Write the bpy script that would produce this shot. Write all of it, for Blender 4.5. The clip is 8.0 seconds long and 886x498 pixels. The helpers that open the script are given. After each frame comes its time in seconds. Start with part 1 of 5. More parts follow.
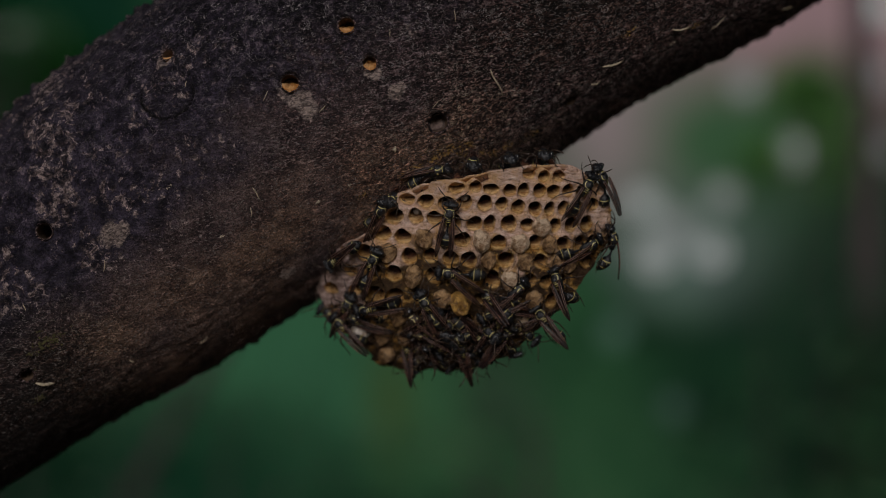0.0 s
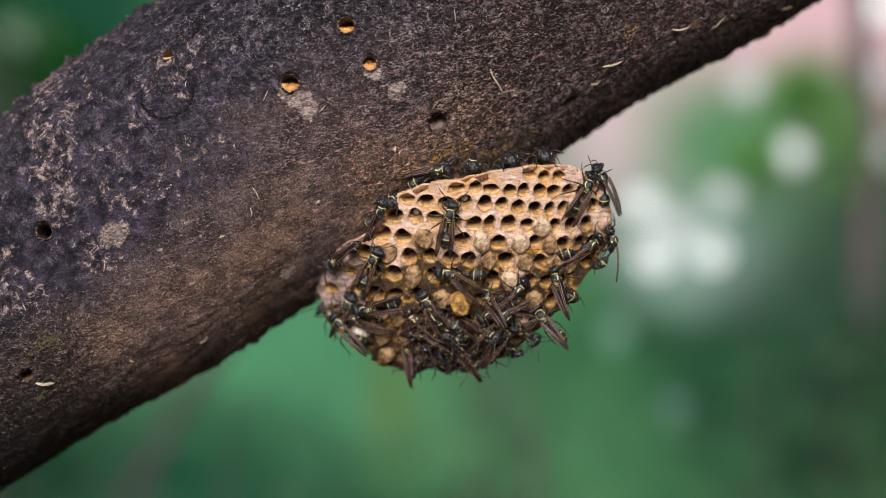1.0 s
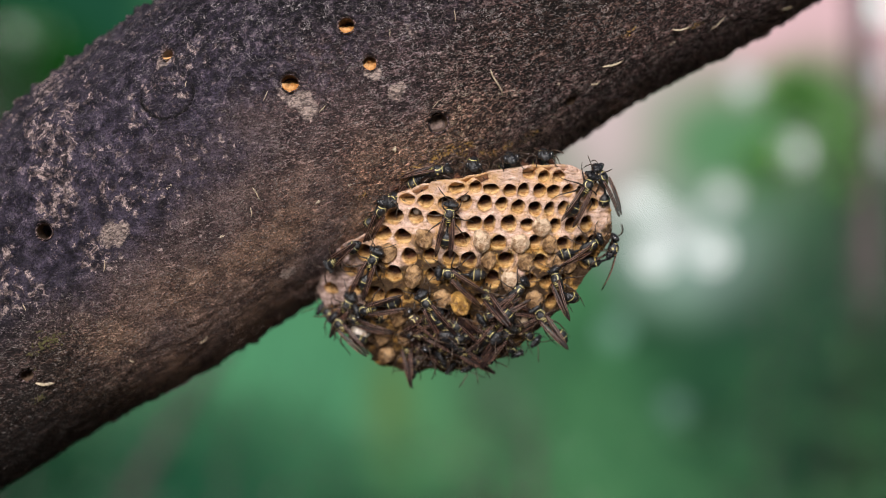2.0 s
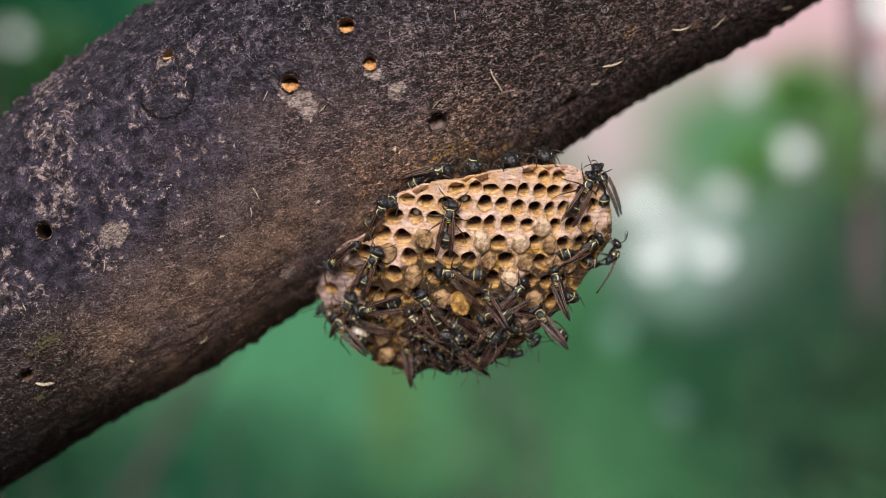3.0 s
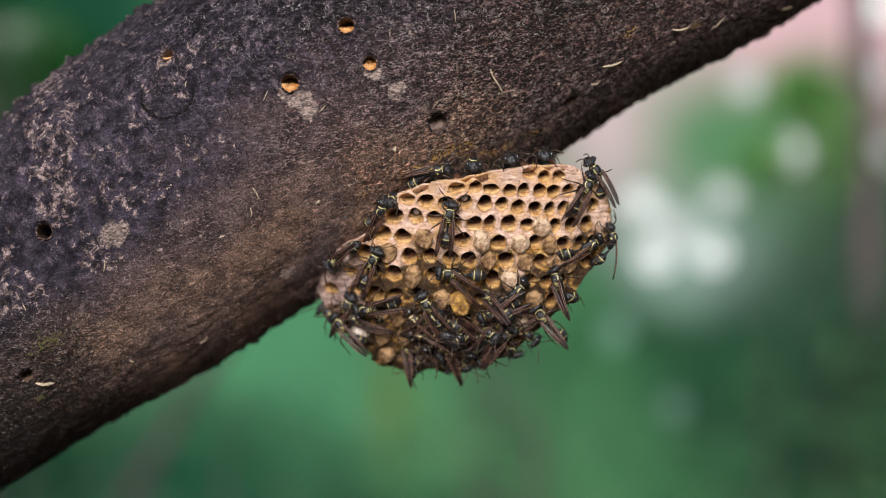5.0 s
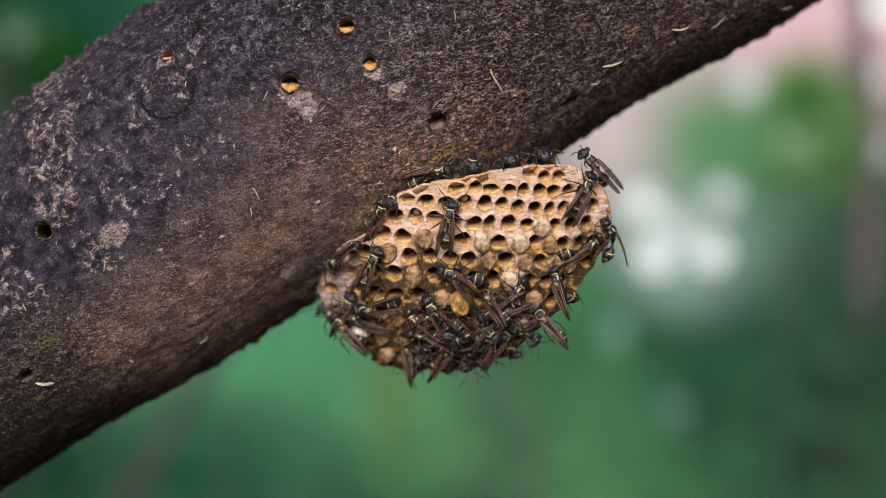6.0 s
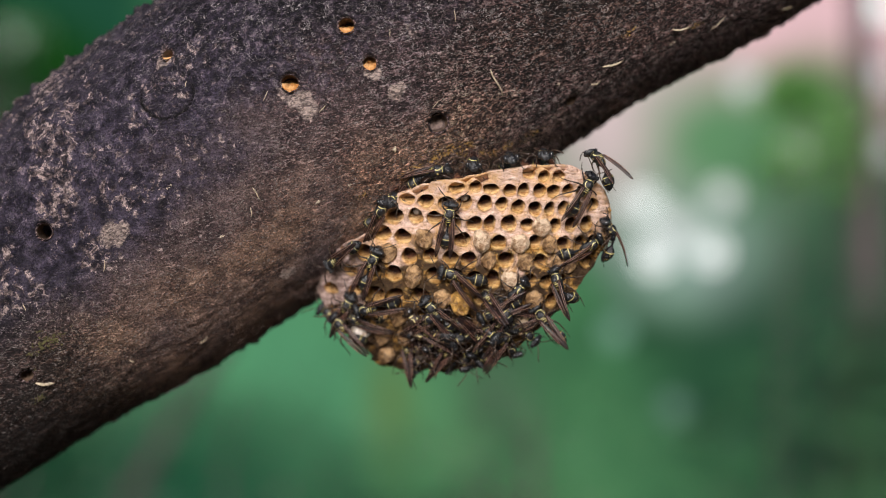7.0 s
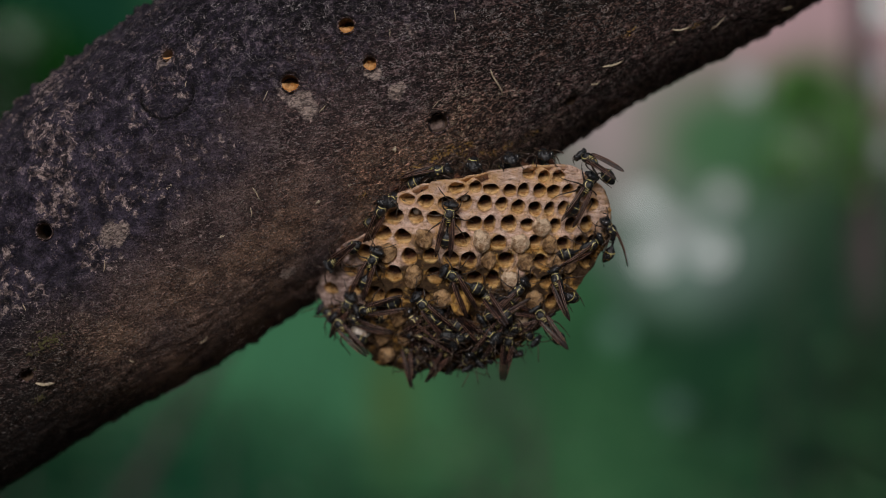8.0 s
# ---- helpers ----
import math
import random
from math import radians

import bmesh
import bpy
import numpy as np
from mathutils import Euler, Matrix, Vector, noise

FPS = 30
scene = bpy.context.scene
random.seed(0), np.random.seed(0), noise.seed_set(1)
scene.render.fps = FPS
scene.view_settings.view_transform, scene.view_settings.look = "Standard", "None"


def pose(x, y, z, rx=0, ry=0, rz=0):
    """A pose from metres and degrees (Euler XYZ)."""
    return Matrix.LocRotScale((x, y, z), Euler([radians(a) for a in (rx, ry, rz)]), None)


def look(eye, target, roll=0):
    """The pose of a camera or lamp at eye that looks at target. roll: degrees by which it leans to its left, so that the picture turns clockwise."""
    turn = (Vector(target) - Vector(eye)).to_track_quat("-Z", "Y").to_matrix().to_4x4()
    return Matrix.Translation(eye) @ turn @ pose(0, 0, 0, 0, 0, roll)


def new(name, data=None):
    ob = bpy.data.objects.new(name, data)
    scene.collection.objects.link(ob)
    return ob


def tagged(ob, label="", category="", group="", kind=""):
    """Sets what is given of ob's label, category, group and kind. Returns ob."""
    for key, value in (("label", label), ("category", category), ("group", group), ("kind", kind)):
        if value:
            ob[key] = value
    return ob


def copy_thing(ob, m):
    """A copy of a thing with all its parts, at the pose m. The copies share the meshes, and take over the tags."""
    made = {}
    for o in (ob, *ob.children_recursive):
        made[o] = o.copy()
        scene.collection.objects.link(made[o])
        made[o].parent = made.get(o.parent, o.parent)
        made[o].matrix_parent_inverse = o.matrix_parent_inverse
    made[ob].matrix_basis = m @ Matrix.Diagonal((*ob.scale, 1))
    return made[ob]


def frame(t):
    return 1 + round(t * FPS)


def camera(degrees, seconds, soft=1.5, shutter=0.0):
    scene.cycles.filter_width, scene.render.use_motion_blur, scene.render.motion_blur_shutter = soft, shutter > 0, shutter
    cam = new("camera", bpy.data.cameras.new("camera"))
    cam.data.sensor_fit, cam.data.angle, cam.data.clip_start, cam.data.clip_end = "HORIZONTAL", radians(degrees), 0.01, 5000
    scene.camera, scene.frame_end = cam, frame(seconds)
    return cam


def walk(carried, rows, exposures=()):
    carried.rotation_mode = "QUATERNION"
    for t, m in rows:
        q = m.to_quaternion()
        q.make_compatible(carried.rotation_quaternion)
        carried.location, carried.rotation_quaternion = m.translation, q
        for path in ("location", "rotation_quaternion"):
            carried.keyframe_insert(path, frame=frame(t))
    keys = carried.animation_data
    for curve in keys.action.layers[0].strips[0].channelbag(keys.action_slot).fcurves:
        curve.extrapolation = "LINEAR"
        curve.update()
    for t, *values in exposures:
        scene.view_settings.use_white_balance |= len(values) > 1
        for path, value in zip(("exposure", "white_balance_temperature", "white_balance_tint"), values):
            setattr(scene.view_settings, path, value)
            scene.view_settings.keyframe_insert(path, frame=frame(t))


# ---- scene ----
# The camera stands still before the nest, level with it.
EYE_HEIGHT = 2.55
cam = camera(35, 8.0, soft=0.6, shutter=0.4)
cam.data.dof.use_dof = True
cam.data.dof.focus_distance = 0.354
cam.data.dof.aperture_fstop = 4.7
STAND = look((0, -0.373, EYE_HEIGHT), (0, 0, EYE_HEIGHT))
walk(cam, [(0.0, STAND), (8.0, STAND)],
     exposures=[(0.0, -2.0), (0.3, -1.25), (0.6, -0.5), (0.9, 0.0), (7.4, 0.0), (7.7, -0.45), (8.0, -1.25)])

# Daylight under an overcast forest sky.
world = bpy.data.worlds.new("sky")
scene.world = world
world.use_nodes = True
sky = world.node_tree.nodes.new("ShaderNodeTexSky")
sky.sky_type = "NISHITA"
sky.sun_disc = False
sky.sun_elevation = radians(26)
sky.sun_rotation = radians(189.5)
sky.air_density, sky.dust_density, sky.ozone_density = 1.0, 3.0, 1.0
world.node_tree.nodes["Background"].inputs["Strength"].default_value = 0.060
world.node_tree.links.new(sky.outputs["Color"], world.node_tree.nodes["Background"].inputs["Color"])
sun_data = bpy.data.lights.new("sun", "SUN")
sun_data.energy, sun_data.angle, sun_data.color = 4.75, radians(30), (1.0, 0.95, 0.95)
sun = new("sun", sun_data)
sun.matrix_world = look((-0.5, -3.0, 1.5), (0, 0, 0))


# ---- material tools ----
class Mat:
    """A small builder for node materials."""

    def __init__(self, name):
        self.m = bpy.data.materials.new(name)
        self.m.use_nodes = True
        self.t = self.m.node_tree
        self.b = self.t.nodes["Principled BSDF"]
        self.c = self.t.nodes.new("ShaderNodeTexCoord").outputs["Object"]

    def link(self, a, b):
        self.t.links.new(a, b)

    def put(self, socket, value):
        if isinstance(value, bpy.types.NodeSocket):
            self.link(value, socket)
        else:
            socket.default_value = (*value, 1) if isinstance(value, tuple) and len(value) == 3 and socket.type == "RGBA" else value

    def mapping(self, scale=(1, 1, 1), rot=(0, 0, 0), loc=(0, 0, 0), src=None):
        n = self.t.nodes.new("ShaderNodeMapping")
        n.inputs["Scale"].default_value, n.inputs["Rotation"].default_value, n.inputs["Location"].default_value = scale, rot, loc
        self.link(src or self.c, n.inputs["Vector"])
        return n.outputs[0]

    def noise(self, scale, detail=4, rough=0.6, src=None, colour=False, distortion=0.0):
        n = self.t.nodes.new("ShaderNodeTexNoise")
        n.inputs["Scale"].default_value, n.inputs["Detail"].default_value = scale, detail
        n.inputs["Roughness"].default_value, n.inputs["Distortion"].default_value = rough, distortion
        self.link(src or self.c, n.inputs["Vector"])
        return n.outputs["Color" if colour else "Fac"]

    def ramp(self, fac, *stops):
        n = self.t.nodes.new("ShaderNodeValToRGB")
        e = n.color_ramp.elements
        while len(e) < len(stops):
            e.new(0.5)
        for el, (p, col) in zip(e, stops):
            el.position = p
            el.color = (*col, 1) if isinstance(col, tuple) else (col, col, col, 1)
        self.put(n.inputs["Fac"], fac)
        return n.outputs["Color"]

    def mix(self, fac, a, b, mode="MIX"):
        n = self.t.nodes.new("ShaderNodeMix")
        n.data_type, n.blend_type = "RGBA", mode
        self.put(n.inputs[0], fac)
        self.put(n.inputs[6], a)
        self.put(n.inputs[7], b)
        return n.outputs[2]

    def math(self, op, a, b=0.0):
        n = self.t.nodes.new("ShaderNodeMath")
        n.operation = op
        self.put(n.inputs[0], a)
        self.put(n.inputs[1], b)
        return n.outputs[0]

    def attr(self, name):
        n = self.t.nodes.new("ShaderNodeAttribute")
        n.attribute_name = name
        return n.outputs["Fac"]

    def random(self):
        return self.t.nodes.new("ShaderNodeObjectInfo").outputs["Random"]

    def island(self):
        return self.t.nodes.new("ShaderNodeNewGeometry").outputs["Random Per Island"]

    def bump(self, height, distance, strength=1.0, after=None):
        n = self.t.nodes.new("ShaderNodeBump")
        n.inputs["Strength"].default_value, n.inputs["Distance"].default_value = strength, distance
        self.link(height, n.inputs["Height"])
        if after:
            self.link(after, n.inputs["Normal"])
        self.link(n.outputs[0], self.b.inputs["Normal"])
        return n.outputs[0]

    def set(self, **kw):
        for k, v in kw.items():
            self.put(self.b.inputs[k.replace("_", " ")], v)
        return self.m


def bark_material():
    k = Mat("dark_bark")
    turned = k.mapping(rot=(0, radians(-24), 0))
    fibre = k.noise(1.0, 4, 0.60, k.mapping((600, 1300, 1300), src=turned), False, 1.3)
    flake = k.noise(420, 5, 0.66, None, False, 0.8)
    broad = k.noise(24, 4, 0.55)
    tiny = k.noise(2600, 2, 0.6)
    speck = k.noise(1.0, 3, 0.6, k.mapping((1200, 2000, 2000), src=turned))
    dark = k.ramp(fibre, (0.40, (0.00496, 0.00336, 0.00508)), (0.47, (0.0446, 0.028, 0.0317)), (0.53, (0.192, 0.121, 0.131)), (0.585, (0.471, 0.319, 0.343)), (0.65, (0.9, 0.729, 0.787)))
    # grey weathered crust, with the blue of reflected sky painted in
    grey = k.ramp(flake, (0.40, (0.00315, 0.00285, 0.0052)), (0.47, (0.0231, 0.019, 0.03744)), (0.53, (0.084, 0.0665, 0.1123)), (0.60, (0.2205, 0.1757, 0.2392)), (0.68, (0.5775, 0.456, 0.52)))
    dark = k.mix(k.ramp(broad, (0.43, 0.0), (0.60, 0.7)), dark, k.mix(1.0, dark, (1.30, 1.12, 0.94), "MULTIPLY"))
    torn = k.math("ADD", k.attr("weathered"), k.math("MULTIPLY", k.math("SUBTRACT", flake, 0.5), 1.6))
    col = k.mix(k.ramp(torn, (0.25, 0.0), (0.6, 1.0)), dark, grey)
    blend = k.math("ADD", k.math("MULTIPLY", fibre, 0.65), k.math("MULTIPLY", flake, 0.35))
    # damp bark of the upper end; also paints shade on foot and top
    wet_shade_brown = k.ramp(blend, (0.42, (0.00378, 0.00243, 0.00227)), (0.49, (0.0197, 0.0115, 0.00912)), (0.545, (0.059, 0.0346, 0.0273)), (0.62, (0.242, 0.149, 0.116)))
    wet_shade_blue = k.ramp(blend, (0.42, (0.00234, 0.00222, 0.004)), (0.49, (0.014, 0.0118, 0.0176)), (0.545, (0.0515, 0.0414, 0.0576)), (0.62, (0.281, 0.229, 0.272)))
    col = k.mix(k.attr("damp_shade"), col, k.mix(k.ramp(k.attr("weathered"), (0.2, 0.0), (0.8, 1.0)), wet_shade_brown, wet_shade_blue))
    seam = k.math("ABSOLUTE", k.math("SUBTRACT", k.noise(1.0, 4, 0.6, k.mapping((130, 420, 420), src=turned), False, 0.8), 0.5))
    crack = k.ramp(seam, (0.0, 1.0), (0.022, 0.0))
    col = k.mix(k.math("MULTIPLY", crack, 0.55), col, (0.004, 0.003, 0.003))
    # short curled fibres standing off the bark, and hairline cracks between them
    curl = k.math("ABSOLUTE", k.math("SUBTRACT", k.noise(1.0, 2, 0.5, k.mapping((620, 900, 900), src=turned), False, 1.2), 0.5))
    lint = k.math("MULTIPLY", k.ramp(curl, (0.008, 1.0), (0.030, 0.0)), k.ramp(k.noise(430, 3, 0.6), (0.50, 0.0), (0.58, 0.9)))
    split = k.math("ABSOLUTE", k.math("SUBTRACT", k.noise(1.0, 3, 0.6, k.mapping((300, 1000, 1000), (0, 0, 0), (3, 5, 7), src=turned), False, 1.0), 0.5))
    split = k.math("MULTIPLY", k.ramp(split, (0.012, 1.0), (0.034, 0.0)), k.ramp(k.noise(180, 3, 0.6), (0.46, 0.0), (0.56, 0.9)))
    col = k.mix(split, col, (0.004, 0.003, 0.004))
    lint = k.math("MULTIPLY", lint, k.math("SUBTRACT", 1.0, k.math("MAXIMUM", k.math("MULTIPLY", k.attr("worn"), 0.7), k.math("MULTIPLY", k.attr("foot_shade"), 0.9))))
    col = k.mix(lint, col, (0.70, 0.64, 0.64))
    # where rain has worn the bark smooth
    rubbed = k.mix(k.ramp(k.noise(150, 4, 0.6), (0.40, 0.0), (0.60, 1.0)), (0.080, 0.057, 0.064), (0.245, 0.176, 0.176))
    # smooth weathered bark, its blue again standing for reflected sky
    rubbed_blue = k.mix(k.ramp(k.noise(210, 5, 0.65), (0.40, 0.0), (0.62, 1.0)), (0.022, 0.0185, 0.035), (0.145, 0.120, 0.180))
    rubbed = k.mix(k.ramp(k.attr("weathered"), (0.2, 0.0), (0.8, 1.0)), rubbed, rubbed_blue)
    col = k.mix(k.math("MULTIPLY", k.attr("worn"), 0.72), col, rubbed)
    # warm light bounced from below, painted in by brightening the colour
    col = k.mix(k.attr("ochre"), col, k.mix(1.0, col, (2.02, 1.80, 1.28), "MULTIPLY"))
    crumbly = k.noise(520, 5, 0.7)
    crust = k.ramp(flake, (0.40, (0.055, 0.042, 0.048)), (0.49, (0.29, 0.215, 0.215)), (0.60, (0.84, 0.67, 0.63)))
    lich = k.math("ADD", k.attr("lichen"), k.math("MULTIPLY", k.math("SUBTRACT", crumbly, 0.545), 9.0))
    lich = k.math("MULTIPLY", k.ramp(lich, (0.30, 0.0), (0.75, 0.9)), k.ramp(k.attr("lichen"), (0.05, 0.0), (0.3, 1.0)))
    col = k.mix(lich, col, crust)
    rub = k.math("ADD", k.attr("scrape"), k.math("MULTIPLY", k.math("SUBTRACT", crumbly, 0.5), 2.0))
    rub = k.math("MULTIPLY", k.ramp(rub, (0.25, 0.0), (0.7, 0.9)), k.ramp(k.attr("scrape"), (0.05, 0.0), (0.3, 1.0)))
    col = k.mix(rub, col, k.ramp(fibre, (0.42, (0.22, 0.165, 0.155)), (0.57, (0.80, 0.64, 0.57))))
    col = k.mix(k.math("MULTIPLY", k.ramp(tiny, (0.41, 0.6), (0.51, 0.0)), k.math("SUBTRACT", 1.0, rub)), col, (0.007, 0.006, 0.007))
    # near-black bark tone that paints shade over the trunk's foot
    shaded_bark = k.ramp(blend, (0.42, (0.002, 0.001, 0.001)), (0.50, (0.013, 0.0075, 0.006)), (0.56, (0.034, 0.020, 0.016)), (0.64, (0.11, 0.072, 0.058)))
    col = k.mix(k.math("MULTIPLY", k.attr("foot_shade"), 0.92), col, shaded_bark)
    col = k.mix(k.ramp(k.attr("cleft"), (0.25, 0.0), (0.6, 0.95)), col, (0.004, 0.003, 0.004))
    fleck = k.math("MULTIPLY", k.ramp(speck, (0.595, 0.0), (0.65, 0.8)), k.math("SUBTRACT", 1.0, k.math("MULTIPLY", k.attr("weathered"), 0.85)))
    col = k.mix(fleck, col, (0.42, 0.37, 0.355))
    k.bump(k.math("SUBTRACT", fibre, k.math("MULTIPLY", crack, 0.25)), 0.0028, 1.0, k.bump(flake, 0.0024, 1.0))
    return k.set(Base_Color=col, Roughness=k.ramp(flake, (0.38, 0.55), (0.6, 0.9)), Specular_IOR_Level=0.22)


def paper_material(name, lo, hi, stain, amount):
    """Chewed wood paper: fibrous bands, with stains."""
    k = Mat(name)
    pos = k.t.nodes.new("ShaderNodeNewGeometry").outputs["Position"]
    grain = k.noise(1700, 4, 0.65, pos)
    band = k.noise(1.0, 3, 0.65, k.mapping((450, 450, 1500)))
    patch = k.noise(110, 5, 0.65, pos)
    col = k.ramp(band, (0.38, lo), (0.62, hi))
    col = k.mix(k.ramp(patch, (0.46, 0.0), (0.62, amount)), col, stain)
    col = k.mix(k.math("MULTIPLY", k.random(), 0.35), col, k.mix(1.0, col, (0.74, 0.66, 0.56), "MULTIPLY"))
    col = k.mix(k.ramp(grain, (0.38, 0.55), (0.50, 0.0)), col, tuple(v * 0.4 for v in lo))
    k.bump(grain, 0.0006, 0.9, k.bump(band, 0.0006, 0.8))
    return k.set(Base_Color=col, Roughness=0.88, Specular_IOR_Level=0.2)


def comb_material():
    """The comb's chewed paper: pinkish tan when fresh, amber and soiled when old, brown inside the cells; shade is
    painted into the soil and the brown.
    """
    k = Mat("comb_paper")
    pos = k.t.nodes.new("ShaderNodeNewGeometry").outputs["Position"]
    grain = k.noise(1500, 5, 0.7, pos)
    fibre = k.noise(1.0, 4, 0.65, k.mapping((420, 420, 1300), src=pos), False, 0.6)
    patch = k.noise(170, 5, 0.65, pos)
    soil_shade = k.noise(260, 5, 0.7, pos)
    fresh = k.ramp(fibre, (0.36, (0.56, 0.365, 0.26)), (0.50, (0.71, 0.49, 0.385)), (0.64, (0.86, 0.66, 0.56)))
    fresh = k.mix(k.ramp(patch, (0.46, 0.0), (0.64, 0.75)), fresh, (0.66, 0.38, 0.14))
    amber = k.ramp(fibre, (0.36, (0.20, 0.095, 0.026)), (0.52, (0.50, 0.27, 0.065)), (0.66, (0.80, 0.55, 0.23)))
    # more on old paper: grime, plus painted shade between the cells
    soil_shade = k.math("ADD", soil_shade, k.math("MULTIPLY", k.math("SUBTRACT", k.attr("aged"), 0.75), 0.16))
    amber = k.mix(k.ramp(soil_shade, (0.40, 0.0), (0.50, 0.95)), amber, (0.035, 0.020, 0.012))
    torn = k.math("ADD", k.attr("aged"), k.math("MULTIPLY", k.math("SUBTRACT", patch, 0.5), 1.3))
    col = k.mix(k.ramp(torn, (0.30, 0.0), (0.72, 1.0)), fresh, amber)
    grey = k.ramp(fibre, (0.38, (0.22, 0.145, 0.13)), (0.62, (0.62, 0.46, 0.41)))
    col = k.mix(k.attr("greyed"), col, grey)
    ochre = k.ramp(fibre, (0.38, (0.48, 0.23, 0.050)), (0.62, (0.90, 0.60, 0.25)))
    # stained lining, deepened to paint the shade inside the throats
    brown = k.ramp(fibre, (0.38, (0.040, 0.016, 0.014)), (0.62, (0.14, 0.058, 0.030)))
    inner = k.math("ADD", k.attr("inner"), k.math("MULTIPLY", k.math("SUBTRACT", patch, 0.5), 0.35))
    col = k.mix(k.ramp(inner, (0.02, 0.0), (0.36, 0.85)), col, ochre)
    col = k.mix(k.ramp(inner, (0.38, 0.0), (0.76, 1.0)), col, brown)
    col = k.mix(k.ramp(grain, (0.37, 0.6), (0.48, 0.0)), col, k.mix(1.0, col, (0.35, 0.26, 0.18), "MULTIPLY"))
    k.bump(grain, 0.0007, 0.9, k.bump(fibre, 0.0007, 0.8))
    return k.set(Base_Color=col, Roughness=0.82, Specular_IOR_Level=0.25)


def plain(name, colour, rough, spec=0.5, grain=0.0, scale=1500, **kw):
    k = Mat(name)
    n = k.noise(scale, 3, 0.6)
    lo, hi = tuple(c * 0.65 for c in colour), tuple(min(1, c * 1.3) for c in colour)
    col = k.ramp(n, (0.38, lo), (0.62, hi))
    if grain:
        k.bump(n, grain, 0.8)
    return k.set(Base_Color=col, Roughness=rough, Specular_IOR_Level=spec, **kw)


def silk_material(name, lo, hi):
    """Matted silk and chewed paper."""
    k = Mat(name)
    web = k.noise(1.0, 5, 0.7, k.mapping((700, 700, 420)), False, 0.7)
    spot = k.noise(420, 4, 0.65)
    mid = tuple(0.45 * a + 0.55 * b for a, b in zip(lo, hi))
    col = k.ramp(web, (0.38, lo), (0.47, mid), (0.60, hi))
    col = k.mix(k.ramp(spot, (0.40, 0.7), (0.52, 0.0)), col, lo)
    k.bump(web, 0.0014, 1.0)
    return k.set(Base_Color=col, Roughness=0.32, Specular_IOR_Level=0.55)


def chitin(name, lo, hi):
    """Dark shell with a fine grey down and pits; pale yellow where it is marked."""
    k = Mat(name)
    down = k.noise(3200, 3, 0.7)
    broad = k.noise(500, 3, 0.6)
    col = k.mix(k.ramp(down, (0.46, 0.0), (0.62, 0.8)), lo, hi)
    col = k.mix(k.ramp(broad, (0.45, 0.0), (0.62, 0.5)), col, hi)
    yellow = k.mix(k.ramp(broad, (0.40, 0.0), (0.62, 1.0)), (0.52, 0.40, 0.10), (0.78, 0.70, 0.30))
    worn = k.ramp(k.noise(900, 3, 0.6), (0.36, 0.45), (0.50, 1.0))
    col = k.mix(k.ramp(k.math("MULTIPLY", k.attr("mark"), worn), (0.35, 0.0), (0.65, 1.0)), col, yellow)
    k.bump(down, 0.00025, 0.8)
    return k.set(Base_Color=col, Roughness=k.ramp(broad, (0.4, 0.22), (0.6, 0.40)), Specular_IOR_Level=0.6)


def wing_material():
    k = Mat("smoky_wing")
    n = k.noise(1.0, 3, 0.6, k.mapping((110, 1900, 1300)))
    col = k.ramp(n, (0.36, (0.012, 0.007, 0.007)), (0.52, (0.032, 0.016, 0.014)), (0.68, (0.20, 0.085, 0.052)))
    k.bump(n, 0.0003, 0.5)
    return k.set(Base_Color=col, Roughness=0.46, Specular_IOR_Level=0.4, Alpha=0.64)


def leaf_material(name, lo, hi):
    k = Mat(name)
    col = k.mix(k.island(), lo, hi)
    col = k.mix(k.ramp(k.noise(9, 3), (0.45, 0.0), (0.7, 0.25)), col, (0.10, 0.16, 0.05))
    return k.set(Base_Color=col, Roughness=0.45, Specular_IOR_Level=0.5, Transmission_Weight=0.0, Subsurface_Weight=0.0)


BARK = bark_material()
COMB_PAPER = comb_material()
PAPER_GREY = paper_material("grey_wasp_paper", (0.26, 0.17, 0.14), (0.46, 0.32, 0.28), (0.16, 0.10, 0.08), 0.6)
SILK = silk_material("silk_cap", (0.24, 0.13, 0.06), (0.80, 0.62, 0.44))
SILK_BROWN = silk_material("brown_silk_cap", (0.09, 0.042, 0.016), (0.54, 0.34, 0.17))
SILK_YELLOW = silk_material("yellow_silk_cap", (0.16, 0.075, 0.02), (0.68, 0.40, 0.11))
SILK_PALE = silk_material("pale_silk_cap", (0.42, 0.31, 0.21), (0.88, 0.80, 0.72))
LARVA = plain("larva_skin", (0.30, 0.27, 0.25), 0.35, 0.5)
BLACK = chitin("black_chitin", (0.004, 0.0045, 0.006), (0.024, 0.026, 0.031))
BROWN = chitin("brown_chitin", (0.018, 0.012, 0.010), (0.075, 0.050, 0.036))
LEG = chitin("leg_chitin", (0.016, 0.010, 0.008), (0.090, 0.055, 0.034))
EYE = plain("eye", (0.02, 0.02, 0.022), 0.16, 0.7)
WING = wing_material()
VEIN = plain("wing_vein", (0.17, 0.095, 0.07), 0.4, 0.5)
GREY_DUST = plain("grey_dust", (0.16, 0.115, 0.10), 0.9, 0.2, 0.0005, 900)
FRESH_WOOD = plain("fresh_wood", (0.55, 0.25, 0.05), 0.85, 0.2, 0.0006, 700)
SAWDUST = silk_material("pale_sawdust", (0.46, 0.17, 0.025), (0.82, 0.47, 0.20))
DUST = plain("pale_dust", (0.58, 0.49, 0.38), 0.9, 0.2, 0.0005, 900)
STEM_DARK = plain("dark_wood", (0.10, 0.065, 0.045), 0.9, 0.2, 0.0005, 700)
STRAW = plain("dry_fibre", (0.50, 0.42, 0.30), 0.7, 0.3)
